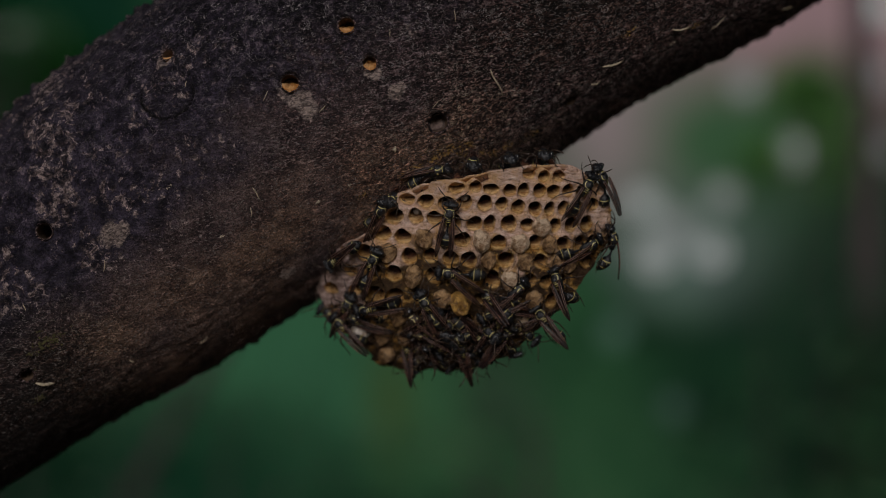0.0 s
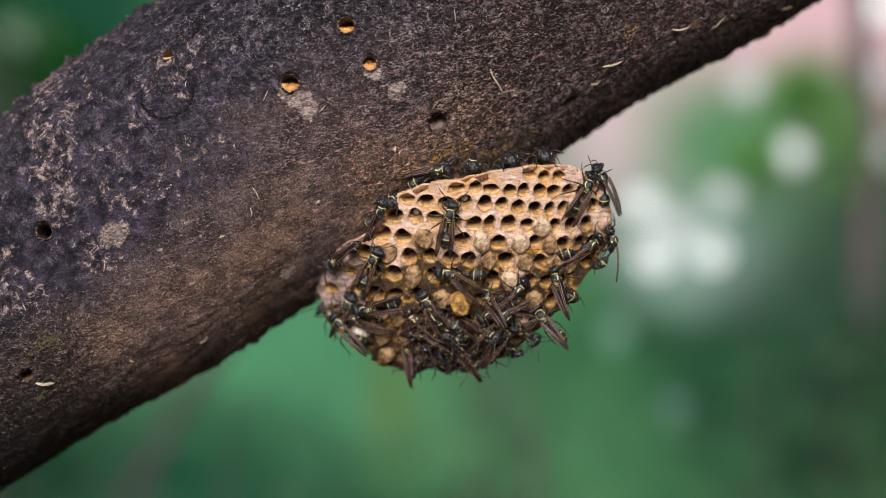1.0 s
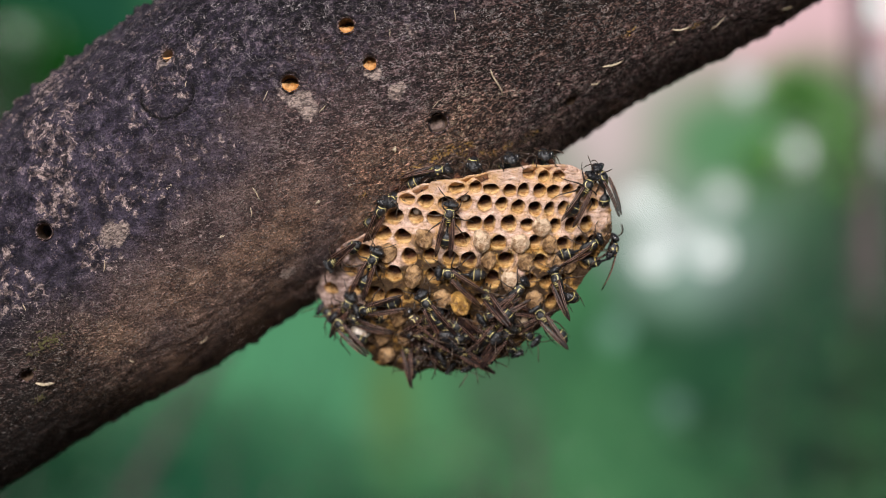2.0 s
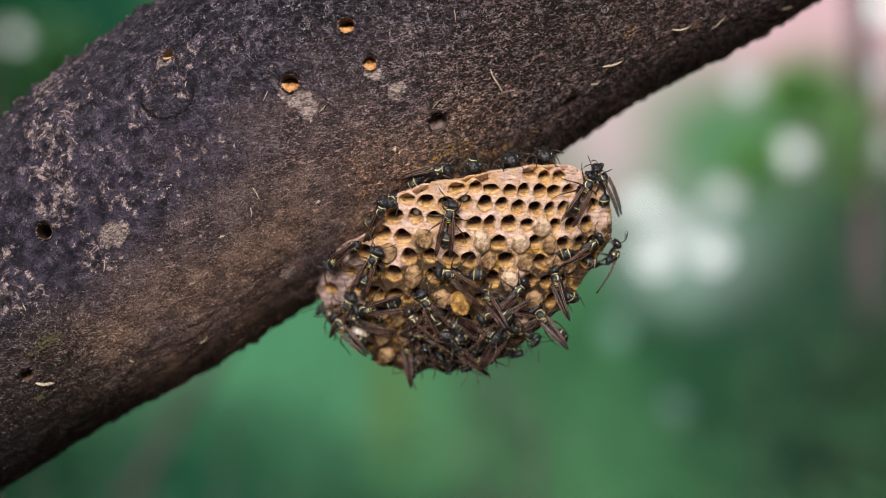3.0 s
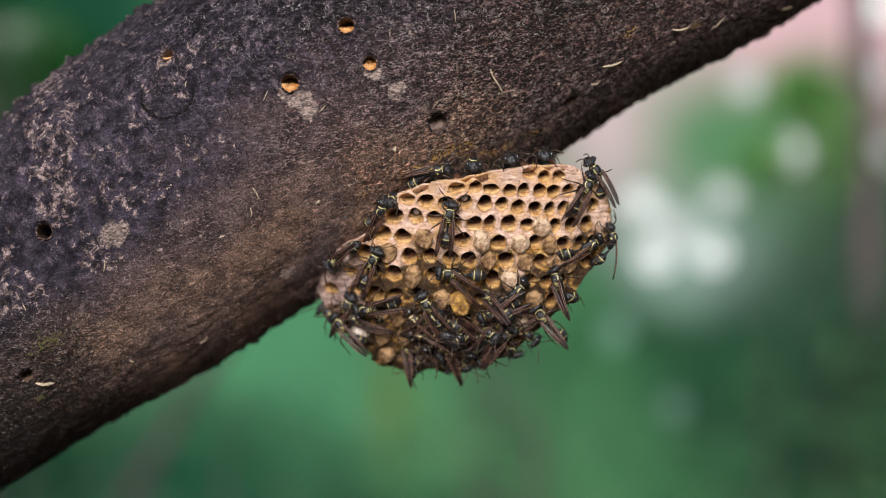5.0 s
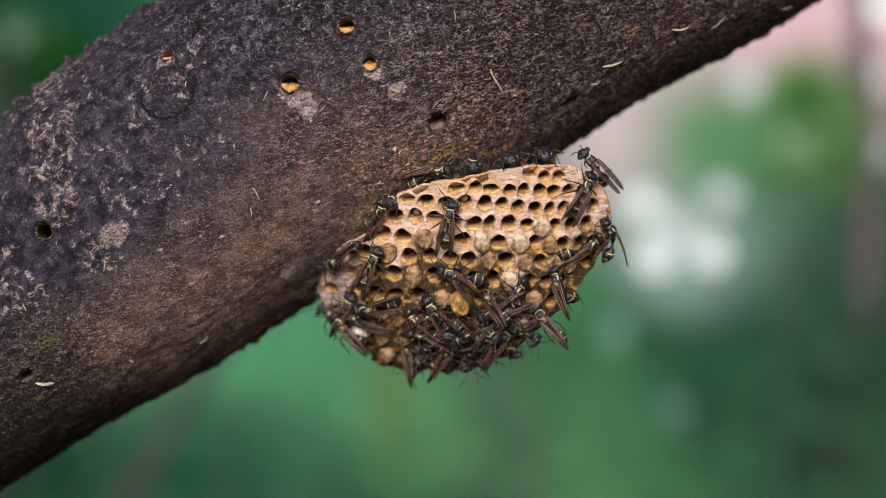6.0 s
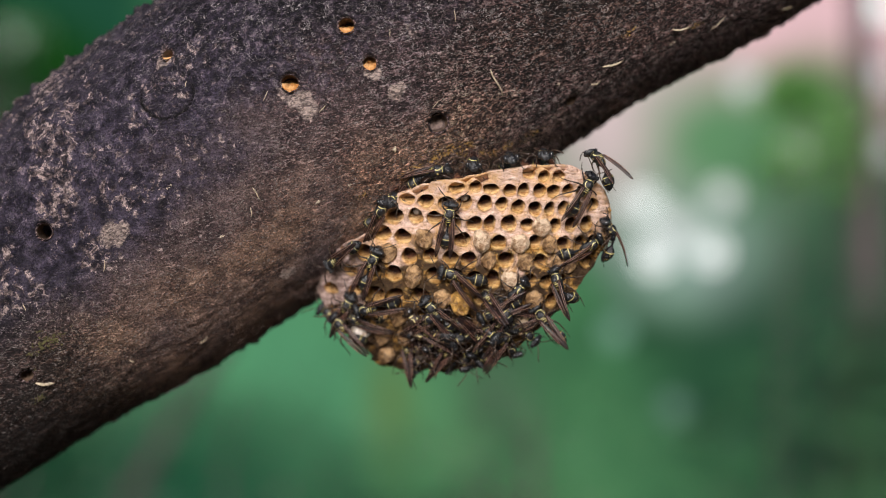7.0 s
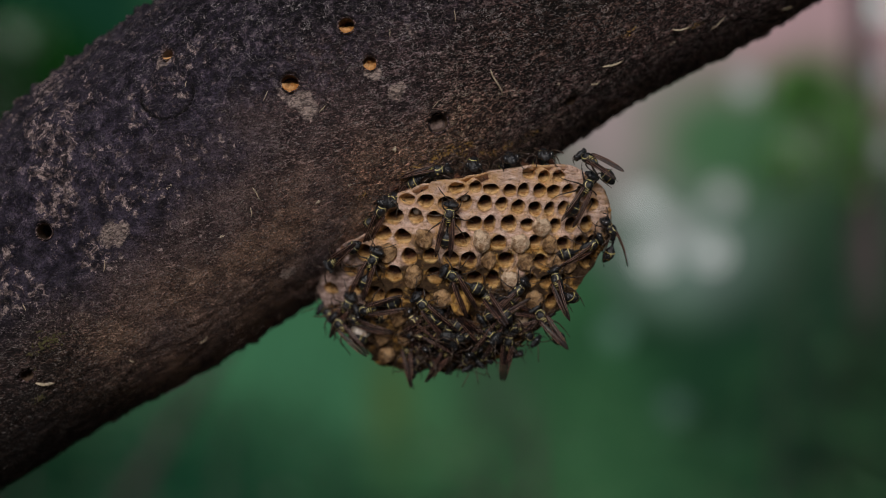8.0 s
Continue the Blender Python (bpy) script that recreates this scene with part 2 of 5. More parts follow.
MOSS = plain("moss", (0.11, 0.10, 0.045), 0.9, 0.2, 0.0005, 900)
RESIN = plain("crusty_resin", (0.34, 0.20, 0.06), 0.5, 0.5, 0.0008, 600)
LEAF = leaf_material("green_leaf", (0.025, 0.11, 0.05), (0.06, 0.20, 0.07))
LEAF_DARK = leaf_material("dark_leaf", (0.012, 0.055, 0.028), (0.03, 0.10, 0.05))
LEAF_BRIGHT = leaf_material("fresh_leaf", (0.06, 0.22, 0.04), (0.13, 0.34, 0.07))
STEM = plain("stem_bark", (0.085, 0.068, 0.072), 0.9, 0.2, 0.004, 30)
EARTH = plain("forest_floor", (0.06, 0.045, 0.03), 0.95, 0.2, 0.02, 3)


# ---- mesh tools ----
def mesh_object(name, bm, *mats, smooth=True):
    me = bpy.data.meshes.new(name)
    bm.to_mesh(me)
    bm.free()
    for m in mats:
        me.materials.append(m)
    if smooth:
        me.polygons.foreach_set("use_smooth", [True] * len(me.polygons))
    return me


def part(name, me, parent, label="", m=None):
    ob = new(name, me)
    ob.parent = parent
    if m is not None:
        ob.matrix_basis = m
    return tagged(ob, label)


def at(x, y, z):
    """A place from millimetres right, behind and above the nest's centre."""
    return Vector((x * 0.001, y * 0.001, EYE_HEIGHT + z * 0.001))


def loft(bm, rings, closed_ends=True, mat_of=None):
    """Skin a list of rings of equal length."""
    rows = [[bm.verts.new(p) for p in ring] for ring in rings]
    n = len(rows[0])
    for i in range(len(rows) - 1):
        for j in range(n):
            f = bm.faces.new((rows[i][j], rows[i][(j + 1) % n], rows[i + 1][(j + 1) % n], rows[i + 1][j]))
            if mat_of:
                f.material_index = mat_of(i, j)
    if closed_ends:
        bm.faces.new(rows[0][::-1])
        bm.faces.new(rows[-1])
    return rows


def body_of_rings(spec, n=14, scale=0.001, mat_of=None):
    """A body along -x or +x from (x, z, half width, half height) rows, in millimetres."""
    bm = bmesh.new()
    rings = []
    for x, z, w, h in spec:
        rings.append([Vector((x, w * math.cos(2 * math.pi * j / n), z + h * math.sin(2 * math.pi * j / n))) * scale for j in range(n)])
    loft(bm, rings, True, mat_of)
    bmesh.ops.recalc_face_normals(bm, faces=bm.faces)
    return bm


def tube(bm, points, radii, n=6, mat=0):
    """A tapered tube through points."""
    rings = []
    for i, p in enumerate(points):
        d = (points[min(i + 1, len(points) - 1)] - points[max(i - 1, 0)]).normalized()
        a = d.orthogonal().normalized()
        b = d.cross(a)
        rings.append([p + (a * math.cos(2 * math.pi * j / n) + b * math.sin(2 * math.pi * j / n)) * radii[i] for j in range(n)])
    # keep the rings from twisting
    for i in range(1, len(rings)):
        best = min(range(n), key=lambda s: (rings[i][s] - rings[i - 1][0] - (points[i] - points[i - 1])).length)
        rings[i] = rings[i][best:] + rings[i][:best]
        if (rings[i][1] - points[i] - (rings[i - 1][1] - points[i - 1])).length > (rings[i][-1] - points[i] - (rings[i - 1][1] - points[i - 1])).length:
            rings[i] = [rings[i][0]] + rings[i][:0:-1]
    loft(bm, rings, True, lambda i, j: mat)
    bmesh.ops.recalc_face_normals(bm, faces=bm.faces)


# ---- the leaning trunk that carries the nest ----
LEAN = 32.5
AXIS_AT = at(-125.5, 25, -15.0)
TRUNK_FRAME = Matrix.Translation(AXIS_AT) @ pose(0, 0, 0, 0, -LEAN, 0)


def trunk_radius(u):
    """Radius in millimetres, u millimetres along the axis."""
    stops = [(-4950, 115), (-1200, 62), (-300, 46), (0, 44.6), (45, 47.5), (105, 49.3), (190, 49.6), (245, 52), (400, 52), (1500, 40)]
    for (a, ra), (b, rb) in zip(stops, stops[1:]):
        if u <= b:
            w = (u - a) / (b - a)
            return ra + (rb - ra) * w
    return stops[-1][1]


def on_trunk(u, deg, lift=0.0):
    """A place in the trunk's own space, u along it, deg round it from the side that faces the nest (up is positive)."""
    r = trunk_radius(u) + lift
    a = radians(deg)
    return Vector((u, -r * math.cos(a), r * math.sin(a))) * 0.001


# holes of wood borers: along (mm), round (degrees), radius (mm), what fills them
HOLES = [
    (104.0, 0.5, 2.2, 2),
    (123.5, 5.8, 2.0, 2),
    (123.4, -7.2, 1.75, 1),
    (81.5, 29.7, 1.5, 1),
    (130.2, -34.0, 2.5, 3),
    (32.2, 3.0, 2.0, 0),
    (163.5, -55.7, 1.6, 0),
    (6.5, -33.5, 1.7, 0),
]
# rubbed or crusted pale spots: along, round, half length, half height (mm), strength
SPOTS = [
    (46.6, -8.8, 4.2, 3.6, 1),
    (104.2, -7.0, 3.4, 4.4, 1.0),
    (102.5, -1.9, 3, 3, 0.5),
    (125.2, -18.3, 3.4, 2.3, 0.8),
    (76.3, -53.2, 2.6, 2.2, 0.9),
    (122.8, -9.7, 2.2, 2.2, 0.9),
    (79.6, 28.0, 2.4, 2, 0.6),
    (136.3, -5.6, 1.3, 2.6, 0.4),
    (130.7, -35.5, 3, 1.6, 0.35),
]
SCAR = (77.3, 19.4)


def build_trunk():
    us = [-4950, -3500, -2400, -1700, -1200, -800, -500, -300, -180, -120, -90, -70]
    us += list(np.arange(-60, 292, 0.6)) + [296, 304, 320, 350, 420, 550, 750, 1000, 1250, 1500]
    degs = list(np.arange(-112, 112.1, 0.75)) + list(range(118, 244, 6))
    nu, nv = len(us), len(degs)
    pts, lichen, scrape, weathered, damp_shade, ochre, worn, cleft, foot_shade = [], [], [], [], [], [], [], [], []
    N = noise.noise
    for u in us:
        near = -125 < u < 300
        r0 = trunk_radius(u)
        for dg in degs:
            a = radians(dg)
            arc = r0 * a
            c, s = math.cos(a), math.sin(a)
            q = Vector((u, r0 * c, r0 * s))
            low = N(q * 0.02) * 1.6
            l_mask = s_mask = w_mask = wet_shade = gold_light = smooth = cut = rot = 0.0
            d = low
            if near:
                ridge = N(Vector((u * 0.16, arc * 0.55, 3.0)))
                fine = N(Vector((u * 0.5, arc * 1.3, 9.0)))
                crumb = N(q * 0.33)
                # rough crust on the upper side and the low end
                top = min(1.0, max(0.0, (dg + 28 - 0.06 * u) / 42.0))
                foot = min(1.0, max(0.0, (104 - u) / 60.0)) * min(1.0, max(0.0, (dg + 32) / 25.0))
                rough = max(top * 0.75, foot)
                w_mask = min(1.0, max(0.0, max(top, foot) + 0.35 * N(q * 0.06)))
                # shade painted on the underside of the low end
                wet_shade = min(1.0, max(0.0, (38 - u) / 22.0)) * min(1.0, max(0.0, -dg / 18.0)) * min(1.0, 0.85 + 0.5 * N(q * 0.05))
                dry = min(1.0, max(0.0, (u - 70) / 70.0)) * min(1.0, max(0.0, (dg + 24) / 30.0))
                wet_shade = max(wet_shade, min(1.0, max(0.0, 1.0 * dry + 0.5 * N(q * 0.09) * dry)))
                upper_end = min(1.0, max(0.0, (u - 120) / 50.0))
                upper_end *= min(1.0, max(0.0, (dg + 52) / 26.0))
                wet_shade = max(wet_shade, min(1.0, upper_end * (1.0 + 0.5 * N(q * 0.07))))
                over = min(1.0, max(0.0, (dg - 40) / 30.0))
                d -= (2.4 + 3.2 * min(1.0, max(0.0, (48 - u) / 25.0))) * over
                d += 0.30 * ridge + 0.22 * fine + 0.5 * crumb * (0.35 + rough) + 0.45 * N(q * 0.75) * rough
                d += (1.3 * max(0.0, N(q * 0.16 + Vector((7, 0, 0)))) + 1.1 * N(q * 0.055 + Vector((0, 9, 0)))) * rough
                patch = N(q * 0.085 + Vector((3, 1, 5))) + 0.75 * N(q * 0.42) + 0.25 * N(q * 1.1)
                l_mask = min(1.0, max(0.0, (patch + 0.10) * 3.5)) * foot
                l_mask = max(l_mask, min(1.0, max(0.0, (patch - 0.50) * 3.0)) * 0.7 * top)
                brow = min(1.0, max(0.0, (dg - 56) / 16.0)) * min(1.0, max(0.0, (130 - u) / 30.0))
                lump = N(q * 0.30 + Vector((5, 5, 0))) + 0.4 * N(q * 0.8)
                d += 2.4 * max(0.0, lump) * brow
                l_mask = max(l_mask, min(1.0, max(0.0, (lump - 0.32) * 3.0)) * brow)
                # band on the lower side where bounced light is painted
                gold_light = min(1.0, max(0.0, 1.45 - abs(dg + 50) / 26.0)) * min(1.0, max(0.0, (u + 5) / 30.0)) * min(1.0, max(0.15, (175 - u) / 40.0)) * min(1.0, max(0.0, 0.75 + 1.1 * N(q * 0.06)))
                smooth = min(1.0, max(0.0, (150 - u) / 60.0)) * min(1.0, max(0.0, (30 - dg) / 30.0))
                smooth = max(smooth, 0.7 * min(1.0, max(0.0, (105 - u) / 50.0)))
                # more painted shade low on the foot
                wet_shade = max(wet_shade, min(0.8, max(0.0, (34 - u) / 30.0)) * min(1.0, max(0.0, (-14 - dg) / 16.0 + 0.6 * N(q * 0.06))))
                # shade painted over the foot of the trunk, with a ragged edge
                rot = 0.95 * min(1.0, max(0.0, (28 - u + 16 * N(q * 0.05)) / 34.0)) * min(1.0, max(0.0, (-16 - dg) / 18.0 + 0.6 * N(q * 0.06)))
                smooth *= 1 - rot
                smooth *= 1 - 0.8 * min(1.0, wet_shade * 1.2) * (1.0 if u > 95 or dg < -10 else 0.3)
                # the top painted darker too, as light falling off towards it
                wet_shade = max(wet_shade, min(0.75, max(0.0, (dg - 18) / 35.0 + 0.5 * N(q * 0.08))))
                d += 0.35 * l_mask
                # ragged edge below
                if -100 < dg < -62:
                    d += min(1.0, (-62 - dg) / 16.0) * (1.5 * max(0.0, N(q * 0.22 + Vector((0, 4, 0)))) + 1.3 * max(0.0, N(q * 0.5)))
                for hu, hd, hr, _ in HOLES:
                    dist = math.hypot(u - hu, r0 * radians(dg - hd))
                    if dist < hr + 1.5:
                        w = min(1.0, max(0.0, (hr + 0.35 - dist) / 0.7))
                        d -= 9.0 * w
                for su, sd, sa, sb, st in SPOTS:
                    e = math.hypot((u - su) / sa, r0 * radians(dg - sd) / sb)
                    if e < 1.6:
                        e += 0.35 * N(q * 0.5)
                        s_mask = max(s_mask, st * min(1.0, max(0.0, (1.05 - e) * 3.0)))
                # a rounded bark scale, cracked round its lower side
                e = math.hypot(u - SCAR[0], r0 * radians(dg - SCAR[1]))
                e += 1.1 * N(q * 0.16)
                lean_out = r0 * radians(dg - SCAR[1]) * 0.84 + (u - SCAR[0]) * 0.54
                if abs(e - 7.0) < 0.6 and lean_out < 3.0:
                    cut = (1 - abs(e - 7.0) / 0.6) * min(1.0, (3.0 - lean_out) / 4.0)
                    d -= 1.8 * cut
                elif e < 6.5:
                    wet_shade = max(wet_shade, 0.5)
            r = r0 + d
            pts.append((u * 0.001, -r * c * 0.001, r * s * 0.001))
            damp_shade.append(wet_shade), lichen.append(l_mask), scrape.append(s_mask), weathered.append(w_mask), ochre.append(gold_light), worn.append(smooth), cleft.append(cut), foot_shade.append(rot)
    faces = []
    for i in range(nu - 1):
        for j in range(nv):
            k = (j + 1) % nv
            faces.append((i * nv + j, i * nv + k, (i + 1) * nv + k, (i + 1) * nv + j))
    faces.append(tuple(range(nv))[::-1])
    faces.append(tuple((nu - 1) * nv + j for j in range(nv)))
    me = bpy.data.meshes.new("leaning_trunk")
    me.from_pydata(pts, [], faces)
    me.polygons.foreach_set("use_smooth", [True] * len(me.polygons))
    for name, values in (("lichen", lichen), ("scrape", scrape), ("weathered", weathered), ("damp_shade", damp_shade), ("ochre", ochre), ("worn", worn), ("cleft", cleft), ("foot_shade", foot_shade)):
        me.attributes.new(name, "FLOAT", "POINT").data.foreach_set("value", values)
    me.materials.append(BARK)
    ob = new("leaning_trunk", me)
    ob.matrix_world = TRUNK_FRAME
    return tagged(ob, "dark weathered leaning tree trunk with borer holes and pale lichen", "tree trunk")


trunk = build_trunk()


def trunk_normal_pose(u, deg, lift=0.0, spin=0.0):
    """In the trunk's space: x along the trunk, z out of the bark."""
    a = radians(deg)
    z = Vector((0, -math.cos(a), math.sin(a)))
    x = Vector((1, 0, 0))
    y = z.cross(x)
    m = Matrix((x, y, z)).transposed().to_4x4()
    return Matrix.Translation(on_trunk(u, deg, lift)) @ m @ pose(0, 0, 0, 0, 0, spin)


def hole_lining(r, rnd):
    """The bored wall of a hole, open to the bark, with a ragged lip."""
    bm = bmesh.new()
    rings = []
    n = 18
    edge = [rnd.uniform(0.9, 1.06) for _ in range(n)]
    edge = [(a + b + c) / 3 for a, b, c in zip(edge, edge[1:] + edge[:1], edge[-1:] + edge[:-1])]
    for dep, k in ((-0.25, 1 + 0.40 / r), (-0.5, 1 - 0.02 / r), (-0.8, 0.95), (-2.5, 0.95), (-6.0, 0.9), (-8.3, 0.8)):
        rings.append([Vector((r * k * edge[j] * math.cos(2 * math.pi * j / n), r * k * edge[j] * math.sin(2 * math.pi * j / n),
                              dep + rnd.uniform(-0.25, 0.25))) * 0.001 for j in range(n)])
    # lower wall in bored wood; the dark upper wall paints its shade
    loft(bm, rings, False, lambda i, j: 2 if i == 0 else 0 if abs(360 * (j + 0.5) / n - 237) < 80 else 1)
    bmesh.ops.recalc_face_normals(bm, faces=bm.faces)
    bmesh.ops.reverse_faces(bm, faces=bm.faces)
    return bm


def crumb_pile(rnd, count, spread, size, flat=0.6):
    """Small angular crumbs of mixed size heaped together."""
    bm = bmesh.new()
    for _ in range(count):
        m = Matrix.Translation(Vector((rnd.gauss(0, spread * 1.3), rnd.gauss(0, spread * 0.55), rnd.uniform(-0.2, 0.4) * size)) * 0.001)
        m = m @ Euler((rnd.uniform(-0.5, 0.5), rnd.uniform(-0.5, 0.5), rnd.uniform(0, 6))).to_matrix().to_4x4()
        s = size * rnd.choice((0.3, 0.45, 0.6, 1.0, 1.3)) * 0.001
        made = bmesh.ops.create_icosphere(bm, subdivisions=1, radius=s * 0.6, matrix=m @ Matrix.Diagonal((rnd.uniform(0.8, 1.8), rnd.uniform(0.6, 1.0), flat, 1)))
        for v in made["verts"]:
            v.co += Vector((rnd.uniform(-1, 1), rnd.uniform(-1, 1), rnd.uniform(-1, 1))) * s * 0.22
    return bm


def frass_slope(r, fill):
    """Chewed wood heaped against the lower wall of a hole, high at the lip and falling inwards."""
    bm = bmesh.new()
    n, down = 22, radians(237)
    steep = 3.2 if fill == 1 else 6.0
    rings = []
    for i in range(9):
        f = 0.97 * (1 - i / 8) + 0.02
        ring = []
        for j in range(n):
            a = 2 * math.pi * j / n
            up = -f * math.cos(a - down)
            lump = noise.noise(Vector((f * math.cos(a) * 2.2, f * math.sin(a) * 2.2, r * 7)))
            dep = -0.75 - steep * max(0.0, up + 0.40 + 0.55 * lump) ** 1.1 + 0.5 * lump
            ring.append(Vector((r * f * math.cos(a), r * f * math.sin(a), max(dep, -7.5))) * 0.001)
        rings.append(ring)
    rows = loft(bm, rings, False)
    bm.faces.new(rows[-1])
    return bm


def build_holes():
    rnd = random.Random(4)
    for u, dg, r, fill in HOLES:
        base = trunk_normal_pose(u, dg, trunk_low(u, dg))
        wood = FRESH_WOOD if 0 < fill < 3 else STEM_DARK
        part("bore_hole", mesh_object("bore_hole", hole_lining(r, rnd), wood, STEM_DARK, BARK), trunk, "orange freshly bored wood" if 0 < fill < 3 else "dark bored hole", base)
        if fill:
            part("sawdust", mesh_object("sawdust", frass_slope(r, fill), SAWDUST if fill < 3 else GREY_DUST), trunk,
                 "orange sawdust heaped in the hole" if fill < 3 else "grey dust in the hole", base)


def trunk_low(u, dg):
    r0 = trunk_radius(u)
    a = radians(dg)
    return noise.noise(Vector((u, r0 * math.cos(a), r0 * math.sin(a))) * 0.02) * 1.6


build_holes()


# dry plant fibres and crumbs stuck to the bark: along, round, length (mm), spin (degrees)
FIBRES = [
    (148.1, -32.6, 8.5, -95, 0.28),
    (177.2, -49.9, 6.5, -20, 0.3),
    (81.8, -22.0, 4, -90, 0.2),
    (197.4, -52.3, 6, -35, 0.25),
    (207.5, -59.2, 5, 20, 0.15),
    (229.2, -73.2, 6, -25, 0.3),
    (8.8, -39.2, 5, -45, 0.45),
    (78.0, -26.0, 2.5, 60, 0.15),
    (117.3, -33.2, 1.6, 50, 0.3),
    (40.1, -15.5, 3, 50, 0.15),
    (17.4, -12.6, 6, -100, 0.2),
    (29.7, -49.1, 2.2, -80, 0.25),
    (171.1, -53.4, 3, -25, 0.2),
    (47.4, -58.9, 3, 5, 0.15),
    (97.2, 1.1, 3, 30, 0.12),
]
FIBRES += [
    (107.3, -10.8, 2.5, 20, 0.15),
    (147.5, -8.7, 3, 60, 0.12),
    (131.5, -3.1, 2, 60, 0.12),
    (131.8, -27.7, 2.5, 20, 0.12),
    (81.9, 17.2, 2, 60, 0.12),
    (86.0, -79.7, 2, 10, 0.12),
]


def build_fibres():
    for u, dg, length, spin, thick in FIBRES:
        bm = bmesh.new()
        pts = [Vector((length * (i / 5 - 0.5), 0.035 * length * math.sin(i * 1.1 + u), 0.25 + 0.3 * math.sin(i * 0.8))) * 0.001 for i in range(6)]
        tube(bm, pts, [v * thick * 0.001 for v in (0.4, 0.9, 1.0, 1.0, 0.8, 0.3)], 5)
        part("plant_fibre", mesh_object("plant_fibre", bm, STRAW), trunk, "pale dry plant fibre", trunk_normal_pose(u, dg, trunk_low(u, dg), spin))


build_fibres()
# crusts of resin and moss: along, round, spread (mm), grains, kind
CRUSTS = [
    (127.9, -44.3, 1.6, 16, 'resin'),
    (123.4, -43.4, 1.8, 14, 'resin'),
    (134.6, -52.3, 1.4, 12, 'resin'),
    (118.9, -43.0, 1.4, 9, 'resin'),
    (140.6, -55.9, 1.4, 10, 'resin'),
    (150.4, -58.9, 1.4, 8, 'resin'),
    (18.4, -26.6, 2.0, 40, 'moss'),
    (18.4, -20.7, 1.2, 16, 'moss'),
    (117.1, -32.9, 0.2, 3, 'dust'),
    (166.9, -68.4, 0.2, 3, 'dust'),
    (93.6, -34.9, 0.25, 3, 'dust'),
    (132.0, -47.2, 1.8, 12, 'resin'),
]
CRUSTS += [
    (5.6, -43.5, 0.9, 10, 'moss'),
    (162.1, -45.2, 0.2, 2, 'dust'),
    (150.2, -24.5, 0.2, 2, 'dust'),
    (194.2, -56.1, 0.3, 3, 'dust'),
    (102.6, -35.6, 0.2, 2, 'dust'),
    (68.6, -27.7, 0.25, 3, 'dust'),
    (64.8, -5.9, 0.3, 3, 'dust'),
    (202.1, -54.5, 0.8, 6, 'resin'),
    (183.6, -42.6, 0.6, 5, 'resin'),
    (103.4, -41.2, 0.6, 5, 'resin'),
    (52.9, 30.5, 0.4, 4, 'dust'),
    (90.9, 1.9, 0.3, 3, 'dust'),
]


def build_crusts():
    rnd = random.Random(18)
    for u, dg, spread, grains, kind in CRUSTS:
        mat, label = {"resin": (RESIN, "golden crusty resin grains"), "moss": (MOSS, "yellow-green moss tuft"),
                      "dust": (DUST, "pale crumbs")}[kind]
        me = mesh_object("crust", crumb_pile(rnd, int(grains * 5), spread * 1.2, 0.36), mat, smooth=False)
        tagged(part("crust", me, trunk, label, trunk_normal_pose(u, dg, trunk_low(u, dg))), kind="stuff")


build_crusts()


# ---- the wasp nest: one paper comb of open cells ----
NEST_AT = at(6.9, 0, -2.9)
# the comb's rounded outline: its middle, mean radius and waves (mm)
COMB_MID, COMB_RADIUS = (-0.9, -0.22), 30.54
COMB_WAVES = [(-0.54, -3.52), (5.46, 5.49), (0.18, 1.04), (0.13, 2.49), (-0.88, -0.24), (0.18, 0.6), (-0.73, -0.63), (0.24, 0.47), (-0.21, -0.24), (0.01, 0.34), (-0.06, 0.08)]


def comb_edge(a):
    r = COMB_RADIUS + sum(c * math.cos((k + 1) * a) + s * math.sin((k + 1) * a) for k, (c, s) in enumerate(COMB_WAVES))
    r += 2.0 * math.exp(-((a % (2 * math.pi) - 1.15) / 0.5) ** 2)
    return COMB_MID[0] + r * math.cos(a), COMB_MID[1] + r * math.sin(a)


COMB_OUTLINE = [comb_edge(-2 * math.pi * i / 40) for i in range(40)]


# cells that are capped or hold a larva: x, z (mm), what
FILLED = [
    (1.6, 3.8, '1'),
    (11.7, 3.8, '0'),
    (21.8, -0.3, '2'),
    (18.5, -9.0, '3'),
    (11.5, -3.8, '0'),
    (16.1, -10.9, '2'),
    (-3.1, -10.8, 'yellow'),
    (-26.0, -18.0, 'pale'),
    (-21.1, -21.8, '2'),
    (-23.5, -25.0, '3'),
    (-18.0, -18.5, '3'),
    (-12.6, 5.2, '2'),
    (19.4, 8.6, '0'),
    (-15.1, 12.0, 'larva'),
    (0.4, 14.3, 'larva'),
    (-9.0, -8.7, '3'),
    (-19.4, -14.8, '2'),
    (-18.7, 3.0, '3'),
    (15.0, -1.5, '2'),
    (20.5, 4.0, '3'),
    (-14.0, -1.5, '3'),
    (4.6, 0.6, '2'),
    (1.5, -20.9, '0'),
    (14.6, -12.4, '0'),
    (25.5, 0.1, '2'),
    (4.3, -14.7, '3'),
    (8.0, -9.0, '2'),
]


def comb_depth(x, z):
    """How far the comb's face lies behind its middle, millimetres; x and z from the nest's own origin."""
    lower = max(0.0, -z - 2.0)
    side = max(0.0, -x - 24.0)
    return -12.0 - 0.22 * z + 0.0055 * x * x + 0.017 * lower * lower + 0.03 * side * side


